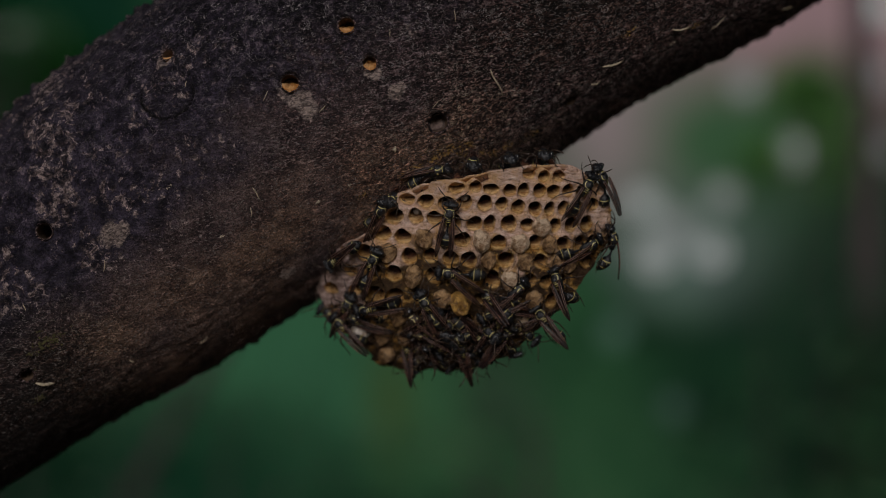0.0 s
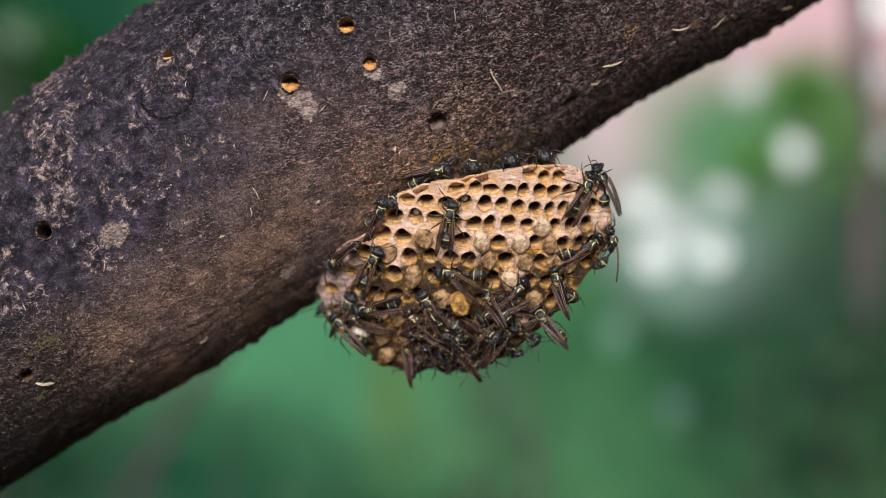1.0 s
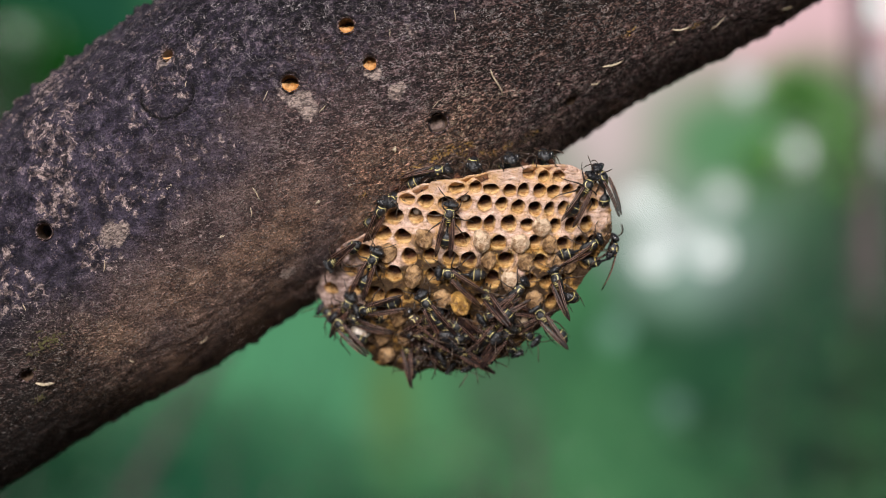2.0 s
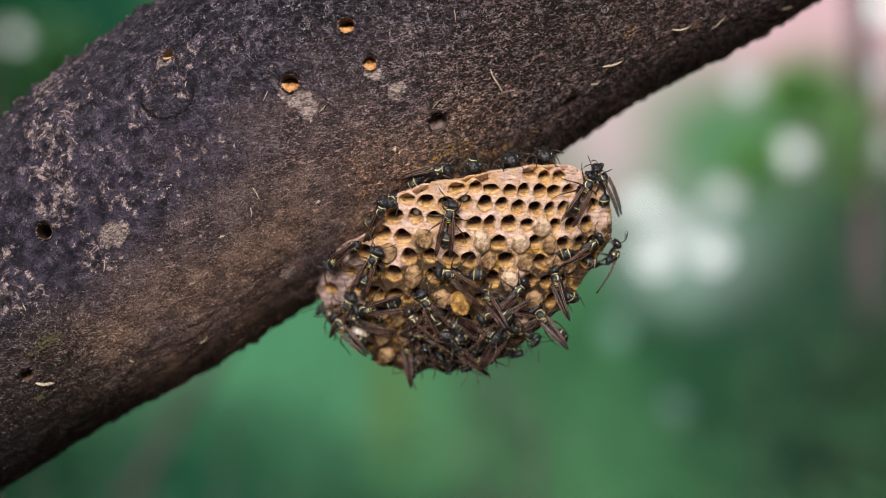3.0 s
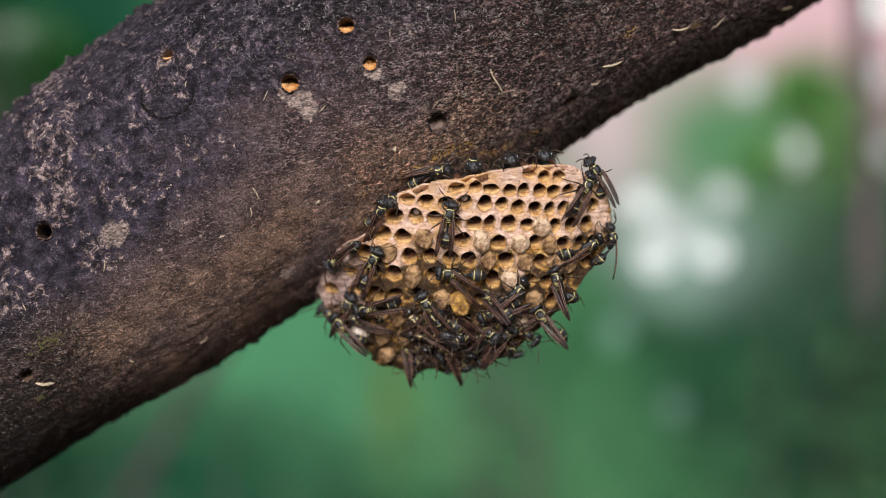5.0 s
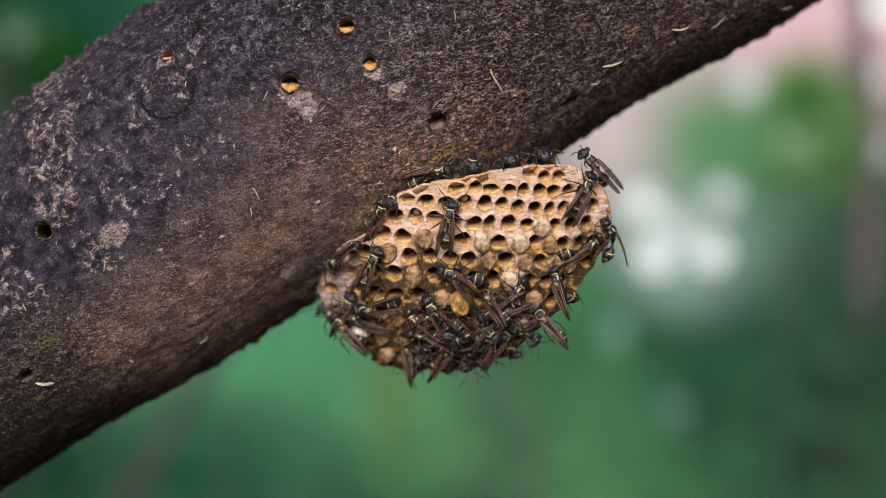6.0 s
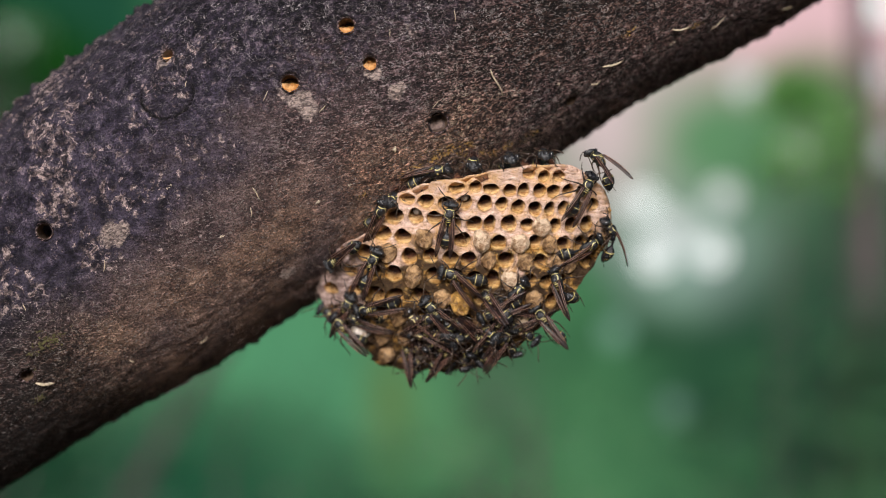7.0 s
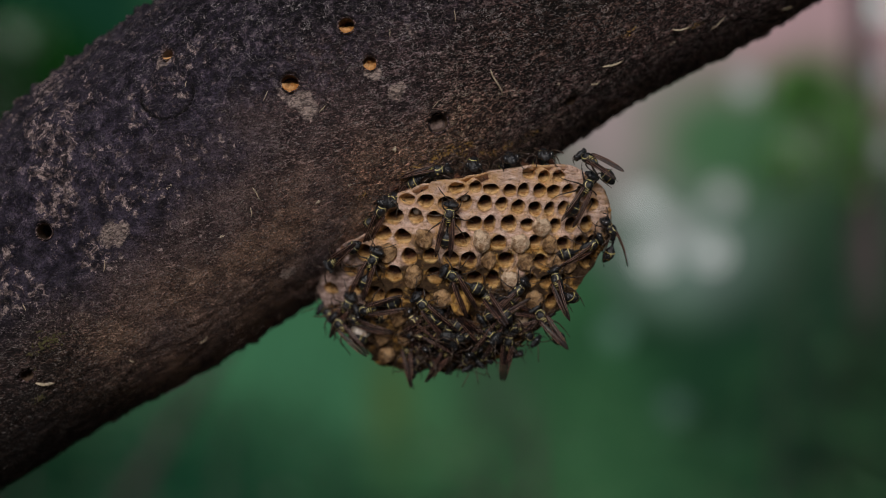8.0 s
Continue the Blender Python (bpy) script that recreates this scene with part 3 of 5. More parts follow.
def comb_normal(x, z):
    e = 0.5
    dx = (comb_depth(x + e, z) - comb_depth(x - e, z)) / (2 * e)
    dz = (comb_depth(x, z + e) - comb_depth(x, z - e)) / (2 * e)
    return Vector((dx, -1.0, dz)).normalized()


PITCH = 4.6
# the comb's rows of cells: place (mm) as a smooth function of column and row
COMB_X = (-8.145, 4.823, -0.030, -0.0921, 0.1077, -0.1366, 0.0014)
COMB_Z = (19.12, -0.398, -4.203, 0.0132, 0.0039, -0.0893, 0.0019)


def outwards(x, z):
    """How far a place lies out from the comb's middle: 1 on its outline."""
    ex, ez = comb_edge(math.atan2(z - COMB_MID[1], x - COMB_MID[0]))
    return math.dist((x, z), COMB_MID) / math.dist((ex, ez), COMB_MID)


def lattice(s, j):
    """Place on the comb's face, in millimetres, of column s and row j (downwards), with the unevenness of chewed paper."""
    terms = (1, s, j, s * s, s * j, j * j, s ** 3)
    x = sum(a * b for a, b in zip(COMB_X, terms))
    z = sum(a * b for a, b in zip(COMB_Z, terms))
    q = Vector((x * 0.16, z * 0.16, 2.7))
    x, z = x + 1.1 * noise.noise(q), z + 1.0 * noise.noise(q + Vector((31, 7, 0)))
    reach = outwards(x, z)
    if reach > 0.985:
        x, z = (m + (v - m) * 0.985 / reach for m, v in zip(COMB_MID, (x, z)))
    return x, z


def ageing(x, z):
    """0 on fresh pale paper, 1 on old amber paper towards the comb's foot."""
    n = noise.noise(Vector((x * 0.13, 3.0, z * 0.13))) + 0.5 * noise.noise(Vector((x * 0.5, 8.0, z * 0.5)))
    return min(1.0, max(0.0, (7.5 - z + 7 * n + (0.5 * max(0.0, x - 19) if z < 7 else 1.3 * max(0.0, x - 25) if z < 18 else 0.0)) / 12.0))


def greying(x, z):
    """1 on the old grey paper at the comb's western end."""
    return min(1.0, max(0.0, (-27 - x + 3 * noise.noise(Vector((x * 0.3, 1.0, z * 0.3)))) / 5.0))


def face_point(x, z, out=0.0):
    return Vector((x, comb_depth(x, z), z)) + comb_normal(x, z) * out


def cell_object(nest, s, j, rnd, is_open=True):
    """One paper cell: a six-sided tube that shares its crest with its neighbours; an arched upper lip, a scooped lower one, a throat that runs back and up."""
    cx, cz = lattice(s, j)
    ring = [lattice(s + ds, j + dj) for ds, dj in ((0.5, -1 / 3), (0.0, -2 / 3), (-0.5, -1 / 3), (-0.5, 1 / 3), (0.0, 2 / 3), (0.5, 1 / 3))]
    wide = math.dist(ring[0], ring[2]) * 0.5
    tall = (ring[0][1] + ring[1][1] + ring[2][1] - ring[3][1] - ring[4][1] - ring[5][1]) / 6
    wide, tall = wide * rnd.uniform(0.78, 0.88), tall * rnd.uniform(1.02, 1.14)
    if greying(cx, cz) > 0.5:
        wide, tall = wide * 0.72, tall * 0.72
    if not is_open:
        wide, tall = wide * 0.45, tall * 0.45
    n = 36
    wob = [rnd.uniform(0, 6.28) for _ in range(3)]
    deep = rnd.uniform(5.8, 7.0)
    slope = rnd.uniform(0.50, 0.66)
    cz_mouth = cz - 0.02 * tall
    rows, inner = [], []

    def crest(k):
        t = (360.0 * k / n + 30.0) / 60.0
        side, f = int(t) % 6, t % 1.0
        a, b = ring[side - 1], ring[side]
        return a[0] + (b[0] - a[0]) * f, a[1] + (b[1] - a[1]) * f

    def mouth(k, grow):
        a = 2 * math.pi * k / n
        up = math.sin(a)
        w = 1 + 0.05 * math.sin(2 * a + wob[0]) + 0.04 * math.sin(3 * a + wob[1]) + 0.025 * math.sin(5 * a + wob[2])
        return cx + wide * w * grow * math.cos(a), cz_mouth + tall * w * grow * up * (0.92 if up < 0 else 1.0), up

    def relief(x, z):
        return 0.35 * noise.noise(Vector((x * 0.45, 4.0, z * 0.45))) + 0.12 * noise.noise(Vector((x * 1.6, 9.0, z * 1.6)))

    pts = [crest(k) for k in range(n)]
    rows.append([Vector((cx + (x - cx) * 0.82, comb_depth(cx, cz) + 9.0, cz + (z - cz) * 0.82)) for x, z in pts])
    rows.append([face_point(cx + (x - cx) * 0.97, cz + (z - cz) * 0.97, -2.5) for x, z in pts])
    rows += [[face_point(x, z, relief(x, z) + 0.28) for x, z in pts] for _ in range(2)]
    inner += [0.0, 0.0, 0.0, 0.0]
    # from the crest to the lip
    for f, low_out, high_out in ((0.35, 0.20, 0.38), (0.65, -0.10, 0.52), (0.88, -0.50, 0.58), (1.0, -0.95, 0.42)):
        row = []
        for k, (x, z) in enumerate(pts):
            mx, mz, up = mouth(k, 1.0)
            qx, qz = x + (mx - x) * f, z + (mz - z) * f
            g = 0.5 + 0.5 * up
            lift = low_out + (high_out - low_out) * g if is_open else 0.3
            row.append(face_point(qx, qz, lift + relief(qx, qz) * (1 - 0.4 * f)))
        rows.append(row)
        inner.append(0.12 if f == 1.0 and is_open else 0.0)
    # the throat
    # third figure: how much of the painted shade each ring takes
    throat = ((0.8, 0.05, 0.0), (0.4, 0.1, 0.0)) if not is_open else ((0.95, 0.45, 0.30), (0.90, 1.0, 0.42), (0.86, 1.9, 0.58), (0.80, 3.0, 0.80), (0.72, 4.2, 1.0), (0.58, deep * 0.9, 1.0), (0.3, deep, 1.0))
    for grow, dep, dark in throat:
        row = []
        for k in range(n):
            mx, mz, up = mouth(k, grow)
            g = 0.5 + 0.5 * up
            back = dep if is_open else dep - 0.3
            row.append(face_point(mx, mz + dep * (0.16 * g + slope * (1 - g)), -back + 0.1 * noise.noise(Vector((mx, mz, dep)))))
        rows.append(row)
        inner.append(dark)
    nrm = comb_normal(cx, cz)
    up = nrm.cross(Vector((1, 0, 0))).normalized()
    m = Matrix((up.cross(nrm).normalized(), up, nrm)).transposed().to_4x4()
    m.translation = face_point(cx, cz)
    back = m.inverted()
    bm = bmesh.new()
    age, grey, dark = (bm.verts.layers.float.new(k) for k in ("aged", "greyed", "inner"))
    old = rnd.uniform(-0.12, 0.12)
    made = []
    for row, d in zip(rows, inner):
        line = []
        for p in row:
            v = bm.verts.new((back @ p) * 0.001)
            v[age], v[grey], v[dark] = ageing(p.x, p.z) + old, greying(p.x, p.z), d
            line.append(v)
        made.append(line)
    for a, b in zip(made, made[1:]):
        if a is made[2]:
            continue
        for k in range(n):
            bm.faces.new((a[k], a[(k + 1) % n], b[(k + 1) % n], b[k]))
    bm.faces.new(made[0][::-1])
    bm.faces.new(made[-1])
    m.translation *= 0.001
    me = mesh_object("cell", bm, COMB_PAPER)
    return cx, cz, part("cell", me, nest, "", m)


def cap_mesh(seed, height, mat):
    """The domed silk lid of a cell with a pupa, drooping and matted."""
    rnd = random.Random(seed)
    bm = bmesh.new()
    n = 26
    rings = []
    for i in range(12):
        f = i / 11 * math.pi / 2 * 0.97
        r = PITCH / 2 * 1.0 * math.cos(f) ** 0.62
        ring = []
        for j in range(n):
            a = 2 * math.pi * j / n
            q = Vector((math.cos(a) * r * 0.8, math.sin(a) * r * 0.8, i * 0.25 + seed * 3.0))
            bulge = 1 + 0.17 * noise.noise(q) + 0.06 * noise.noise(q * 2.7)
            ring.append(Vector((r * bulge * math.cos(a), r * 1.12 * bulge * math.sin(a) - 1.2 * (i / 11) ** 2,
                                -1.2 + height * math.sin(f) * bulge + rnd.uniform(-0.05, 0.05))) * 0.001)
        rings.append(ring)
    rows = loft(bm, rings, False)
    bm.faces.new(rows[-1])
    bmesh.ops.recalc_face_normals(bm, faces=bm.faces)
    return mesh_object("silk_cap", bm, mat)


def larva_mesh():
    bm = body_of_rings([(-1.5, 0, 0.9, 0.9), (-0.6, 0, 1.25, 1.2), (0.1, 0, 1.1, 1.05), (0.5, 0, 0.8, 0.8), (0.75, 0, 0.35, 0.35)], 10)
    bmesh.ops.rotate(bm, verts=bm.verts, cent=(0, 0, 0), matrix=Matrix.Rotation(radians(-90), 3, "Y"))
    return mesh_object("larva", bm, LARVA)


def comb_back():
    """The solid back of the comb, where the cells begin, with a stalk to the trunk."""
    bm = bmesh.new()
    n = len(COMB_OUTLINE)
    rings = []
    for k, back in ((0.55, 4.0), (0.80, 6.0), (0.86, 9.0), (0.80, 11.5), (0.5, 13.5), (0.2, 14.5)):
        cx = sum(p[0] for p in COMB_OUTLINE) / n
        cz = sum(p[1] for p in COMB_OUTLINE) / n
        ring = []
        for x, z in COMB_OUTLINE:
            qx, qz = cx + (x - cx) * k, cz + (z - cz) * k
            ring.append(Vector((qx, comb_depth(qx, qz) + back, qz)) * 0.001)
        rings.append(ring)
    loft(bm, rings, True)
    bmesh.ops.recalc_face_normals(bm, faces=bm.faces)
    return bm


def comb_rim():
    """The ragged paper edge that closes the comb between its outermost cells."""
    pts = [Vector((x, z)) for x, z in COMB_OUTLINE]
    n = len(pts)
    loop = []
    for i in range(n):
        a, b, c, d = pts[i - 1], pts[i], pts[(i + 1) % n], pts[(i + 2) % n]
        for j in range(4):
            t = j / 4
            loop.append(0.5 * ((2 * b) + (c - a) * t + (2 * a - 5 * b + 4 * c - d) * t * t + (3 * b - a - 3 * c + d) * t * t * t))
    mid = sum(loop, Vector((0, 0))) / len(loop)
    rings = []
    for k, back in ((0.90, 4.0), (0.945, 1.2), (0.965, 0.3), (0.978, 0.1), (0.988, 0.4), (0.992, 1.0), (0.988, 2.2), (0.97, 4.0), (0.94, 7.0), (0.84, 9.5)):
        ring = []
        for i, p in enumerate(loop):
            w = 1 + 0.012 * noise.noise(Vector((i * 0.5, 0, 0))) + 0.008 * math.sin(i * 0.9)
            low = min(1.0, max(0.0, (-4 - p.y) / 12)) * (0.25 if p.x < -24 else 1.0)
            lump = noise.noise(Vector((p.x * 0.22, p.y * 0.22, k * 14))) + 0.5 * noise.noise(Vector((p.x * 0.6, p.y * 0.6, k * 40)))
            w *= 0.97 if p.x < -24 else 1.0
            q = mid + (p - mid) * (k * w + 0.045 * low * lump)
            ring.append(Vector((q.x, comb_depth(q.x, q.y) + back + 0.6 * noise.noise(Vector((i * 0.7, k * 9, 0))) + 1.6 * low * lump, q.y)) * 0.001)
        rings.append(ring)
    bm = bmesh.new()
    loft(bm, rings, False)
    age, grey = (bm.verts.layers.float.new(k) for k in ("aged", "greyed"))
    for v in bm.verts:
        x, z = v.co.x * 1000, v.co.z * 1000
        v[age], v[grey] = ageing(x, z), greying(x, z)
    bmesh.ops.recalc_face_normals(bm, faces=bm.faces)
    return bm


def build_nest():
    nest = new("wasp_nest")
    nest.location = NEST_AT
    tagged(nest, "tan paper wasp nest of open cells hanging under trunk", "wasp nest")
    part("comb_back", mesh_object("comb_back", comb_back(), PAPER_GREY), nest, "grey-brown paper back of the comb")
    part("comb_rim", mesh_object("comb_rim", comb_rim(), COMB_PAPER), nest, "pale ragged paper rim")
    bm = bmesh.new()
    tube(bm, [Vector(p) * 0.001 for p in ((2, -1, 4), (1, 10, 12), (-1, 19, 20), (-3, 22, 27))], [v * 0.001 for v in (8, 4.5, 4.5, 9)], 12)
    part("stalk", mesh_object("stalk", bm, PAPER_GREY), nest, "dark paper stalk")
    caps = [cap_mesh(21, 3.3, SILK), cap_mesh(22, 3.7, SILK), cap_mesh(23, 2.7, SILK_BROWN), cap_mesh(25, 3.4, SILK_BROWN)]
    yellow_cap = cap_mesh(24, 5.0, SILK_YELLOW)
    white_cap = cap_mesh(26, 3.6, SILK_PALE)
    larva = larva_mesh()
    rnd = random.Random(11)
    cells = []
    for j in range(-4, 14):
        for i in range(-16, 16):
            s = i + 0.5 * (j % 2)
            x, z = lattice(s, j)
            reach = outwards(x, z)
            if abs(s) > 12 or reach > 0.984:
                continue
            edge = 0.984 if x < -28 else 0.97 if x < -20 else 0.90 if z > 5 else 0.94
            cell = cell_object(nest, s, j, rnd, reach < edge)
            if reach < edge:
                cells.append(cell)
    # capped and filled cells
    for x, z, what in FILLED:
        cell = min(cells, key=lambda c: (c[0] - x) ** 2 + (c[1] - z) ** 2)
        cells.remove(cell)
        if what == "larva":
            part("larva", larva, cell[2], "grey larva in the cell", Matrix.Translation((0, 0.0012, -0.0022)))
        elif what == "pale":
            part("silk_cap", white_cap, cell[2], "whitish silk cap", Matrix.Diagonal((1.2, 1.2, 1.3, 1)))
        elif what == "yellow":
            part("silk_cap", yellow_cap, cell[2], "yellow silk cap", Matrix.Diagonal((1.25, 1.25, 1.2, 1)))
        else:
            part("silk_cap", caps[int(what)], cell[2], "pale matted silk cap", pose(0, 0, 0, 0, 0, rnd.uniform(-25, 25)) @ Matrix.Diagonal((rnd.uniform(0.9, 1.12), rnd.uniform(1.0, 1.3), rnd.uniform(0.75, 1.1), 1)))
    return nest


nest = build_nest()


# ---- the wasps ----
def band(value, middle, half):
    """1 on a line, fading to 0 at its edges."""
    return min(1.0, max(0.0, 1.6 - 1.6 * abs(value - middle) / half))


def thorax_marks(x, phi):
    """Yellow outline of the back's shield, two arcs behind it and stripes on the rear; phi in degrees from the top."""
    shield = math.hypot((x - 0.75) / 1.20, phi / 56.0)
    m = band(shield, 1.0, 0.115) * (1.0 if x < 1.55 else 0.0)
    if phi < 95:
        m = max(m, band(x, 2.02 - 0.0025 * phi, 0.13))
    if phi < 50:
        m = max(m, band(x, -0.92 - 0.00012 * phi * phi, 0.14))
    if phi < 44:
        m = max(m, band(x, -1.52, 0.13))
    if -2.75 < x < -1.8:
        m = max(m, band(phi, 30, 11))
    m = max(m, band(math.hypot((x - 0.3) / 0.4, (phi - 98) / 16), 0.0, 1.0))
    return m


def gaster_marks(x, phi):
    """A bright rim on the first ring of the abdomen and fainter ones behind."""
    m = band(x, -3.45, 0.16)
    m = max(m, 0.9 * band(x, -5.38, 0.11) if phi < 120 else 0.0)
    if -4.4 < x < -3.7:
        m = max(m, 0.7 * band(phi, 75, 14) * band(x, -4.0, 0.5))
    return m


def shell_body(name, spec, n, steps, marks, mat):
    """A smooth shell along x from (x, z, half width, half height) rows in millimetres, with painted marks as an attribute."""
    rows = [Vector(r) for r in spec]
    bm = bmesh.new()
    layer = bm.verts.layers.float.new("mark")
    made = []
    for i in range(steps + 1):
        f = i / steps * (len(rows) - 1)
        k = min(int(f), len(rows) - 2)
        t = f - k
        a, b, c, d = rows[max(k - 1, 0)], rows[k], rows[k + 1], rows[min(k + 2, len(rows) - 1)]
        x, z, w, h = 0.5 * (2 * b + (c - a) * t + (2 * a - 5 * b + 4 * c - d) * t * t + (3 * b - a - 3 * c + d) * t ** 3)
        ring = []
        for j in range(n):
            ang = 2 * math.pi * j / n
            v = bm.verts.new(Vector((x, w * math.cos(ang), z + h * math.sin(ang))) * 0.001)
            phi = abs((math.degrees(ang) - 90 + 180) % 360 - 180)
            v[layer] = marks(x, phi)
            ring.append(v)
        made.append(ring)
    for a, b in zip(made, made[1:]):
        for j in range(n):
            bm.faces.new((a[j], a[(j + 1) % n], b[(j + 1) % n], b[j]))
    bm.faces.new(made[0][::-1])
    bm.faces.new(made[-1])
    bmesh.ops.recalc_face_normals(bm, faces=bm.faces)
    return mesh_object(name, bm, mat)


def leg_mesh(points, mat):
    bm = bmesh.new()
    pts = [Vector(p) * 0.001 for p in points]
    tube(bm, pts, [v * 0.001 for v in (0.26, 0.25, 0.19, 0.14, 0.10, 0.07)][:len(pts)], 6)
    return mesh_object("leg", bm, mat)


def wing_mesh(side):
    """A lengthwise folded wing, a thin pointed blade that tapers to a rounded tip."""
    bm = bmesh.new()
    rows = []
    for i in range(13):
        f = i / 12
        ln = -11.6 * f
        half = 0.28 + 0.50 * math.sin(math.pi * min(1.0, f * 0.80 + 0.12)) ** 0.8
        if f > 0.86:
            half *= math.sqrt(max(0.02, 1 - ((f - 0.86) / 0.145) ** 2))
        arch = 0.5 * math.sin(math.pi * f)
        mid = -side * 0.25 * f
        ring = []
        for w, dz in ((-1, -0.10), (-0.5, 0.10), (0, 0.20), (0.5, 0.08), (1, -0.14)):
            ring.append(Vector((ln, mid + half * w, arch + dz)) * 0.001)
        low = [p - Vector((0, 0, 0.00007)) for p in reversed(ring)]
        rows.append(ring + low)
    loft(bm, rows, True)
    bmesh.ops.recalc_face_normals(bm, faces=bm.faces)
    return mesh_object("wing", bm, WING)


def vein_mesh(side, w0, w1, f0, f1):
    bm = bmesh.new()
    pts = []
    for i in range(7):
        g = i / 6
        f = f0 + (f1 - f0) * g
        w = w0 + (w1 - w0) * g
        half = 0.28 + 0.50 * math.sin(math.pi * min(1.0, f * 0.80 + 0.12)) ** 0.8
        pts.append(Vector((-11.6 * f, -side * 0.25 * f + half * w, 0.5 * math.sin(math.pi * f) + 0.20 - 0.3 * w * w)) * 0.001)
    tube(bm, pts, [0.00008] * 7, 4)
    return mesh_object("vein", bm, VEIN)


LEG_SHAPES = {
    "front": ((1.0, 0.9, -1.0), (1.9, 1.9, -0.6), (3.0, 2.5, -1.5), (4.0, 2.6, -3.0), (4.9, 2.9, -3.4), (5.5, 3.1, -3.5)),
    "middle": ((-0.2, 1.2, -1.2), (-0.2, 2.6, -0.2), (-0.6, 4.0, -0.6), (-0.9, 5.0, -2.6), (-1.1, 5.9, -3.4), (-1.2, 6.8, -3.5)),
    "rear": ((-1.4, 1.1, -1.2), (-2.4, 2.4, 0.1), (-3.6, 3.8, 0.2), (-5.2, 4.8, -2.2), (-6.4, 5.4, -3.3), (-7.6, 5.8, -3.5)),
    "fold": ((0.6, 0.8, -1.1), (0.9, 1.3, -2.0), (0.2, 1.5, -2.9), (-0.6, 1.3, -3.4), (-1.2, 1.2, -3.6), (-1.6, 1.2, -3.7)),
    "hang": ((-1.4, 1.0, -1.2), (-2.6, 1.7, -1.9), (-4.0, 2.3, -3.2), (-6.2, 2.4, -4.4), (-7.6, 2.2, -5.0), (-8.8, 2.2, -5.2)),
}


def make_wasp(bend=8.0, splay=5.0, wing_lift=4.0, brown=False, rear="rear", skew=0.0, shy=False):
    """A paper wasp about 16 mm long; x to the head, z out of its back, origin in the thorax."""
    wasp = new("paper_wasp")
    wasp.scale = (0.93, 0.93, 0.93)
    dark = BROWN if brown else BLACK
    thorax = shell_body("thorax", [(2.35, -0.1, 0.48, 0.51), (2.2, -0.05, 0.84, 0.87), (1.75, 0, 1.20, 1.24), (1.2, 0.1, 1.43, 1.45), (0.6, 0.17, 1.52, 1.57),
                                   (0, 0.17, 1.53, 1.58), (-0.6, 0.08, 1.46, 1.46), (-0.95, 0.08, 1.38, 1.40), (-1.25, -0.05, 1.28, 1.22), (-1.55, -0.03, 1.28, 1.24),
                                   (-2.05, -0.2, 1.14, 1.02), (-2.5, -0.25, 0.92, 0.85), (-2.9, -0.3, 0.62, 0.64), (-3.2, -0.35, 0.26, 0.28)], 60, 52, thorax_marks, dark)
    part("thorax", thorax, wasp, "black thorax with thin yellow lines")
    head = body_of_rings([(0.0, 0, 0.4, 0.4), (0.25, 0, 1.4, 1.0), (0.6, -0.1, 2.05, 1.3), (1.0, -0.25, 2.15, 1.4), (1.45, -0.5, 1.7, 1.3),
                          (1.95, -0.8, 1.1, 1.0), (2.2, -1.1, 0.6, 0.6)], 14, 0.001)
    head_ob = part("head", mesh_object("head", head, dark), wasp, "black head", Matrix.Translation((0.0023, 0, -0.0001)))
    for s in (1, -1):
        bm = bmesh.new()
        bmesh.ops.create_uvsphere(bm, u_segments=10, v_segments=7, radius=0.0008,
                                  matrix=Matrix.Translation(Vector((1.0, s * 1.68, -0.15)) * 0.001) @ Matrix.Diagonal((0.85, 0.75, 1.35, 1)))
        part("eye", mesh_object("eye", bm, EYE), head_ob, "glossy dark eye")
        bm = bmesh.new()
        feeler = ((1.6, s * 0.5, 0.1), (2.3, s * 0.8, -0.3), (2.8, s * 1.3, -1.2), (2.6, s * 1.7, -2.4), (2.2, s * 1.9, -3.4)) if shy else ((1.7, s * 0.5, 0.2), (2.3, s * 0.85, 0.9), (3.2, s * 1.9, 1.2), (4.3, s * 3.2, 0.9), (5.3, s * 4.2, 0.2))
        tube(bm, [Vector(p) * 0.001 for p in feeler],
             [v * 0.001 for v in (0.12, 0.13, 0.14, 0.15, 0.09)], 6)
        part("antenna", mesh_object("antenna", bm, LEG), head_ob)
    bands = [(0, 0, 0.22, 0.22), (-0.9, 0.05, 0.30, 0.30), (-1.7, 0.10, 0.42, 0.40), (-2.2, 0.10, 0.75, 0.70), (-2.6, 0.05, 1.15, 1.05), (-3.0, 0.0, 1.45, 1.32), (-3.35, -0.05, 1.62, 1.46),
             (-3.55, -0.08, 1.69, 1.52), (-4.2, -0.18, 1.80, 1.60), (-4.8, -0.30, 1.76, 1.55), (-5.3, -0.42, 1.62, 1.42), (-5.45, -0.45, 1.56, 1.36), (-6.0, -0.62, 1.25, 1.10),
             (-6.6, -0.85, 0.80, 0.70), (-7.1, -1.05, 0.2, 0.2)]
    gaster = shell_body("abdomen", bands, 28, 60, gaster_marks, dark)
    part("abdomen", gaster, wasp, "black abdomen with pale yellow bands", pose(-0.0030, 0, -0.00035, 0, -bend, 0))
    for s in (1, -1):
        wing = part("wing", wing_mesh(s), wasp, "smoky brown folded wing", pose(-0.0002, s * 0.00125, 0.00125, 0, -wing_lift, -s * splay + skew))
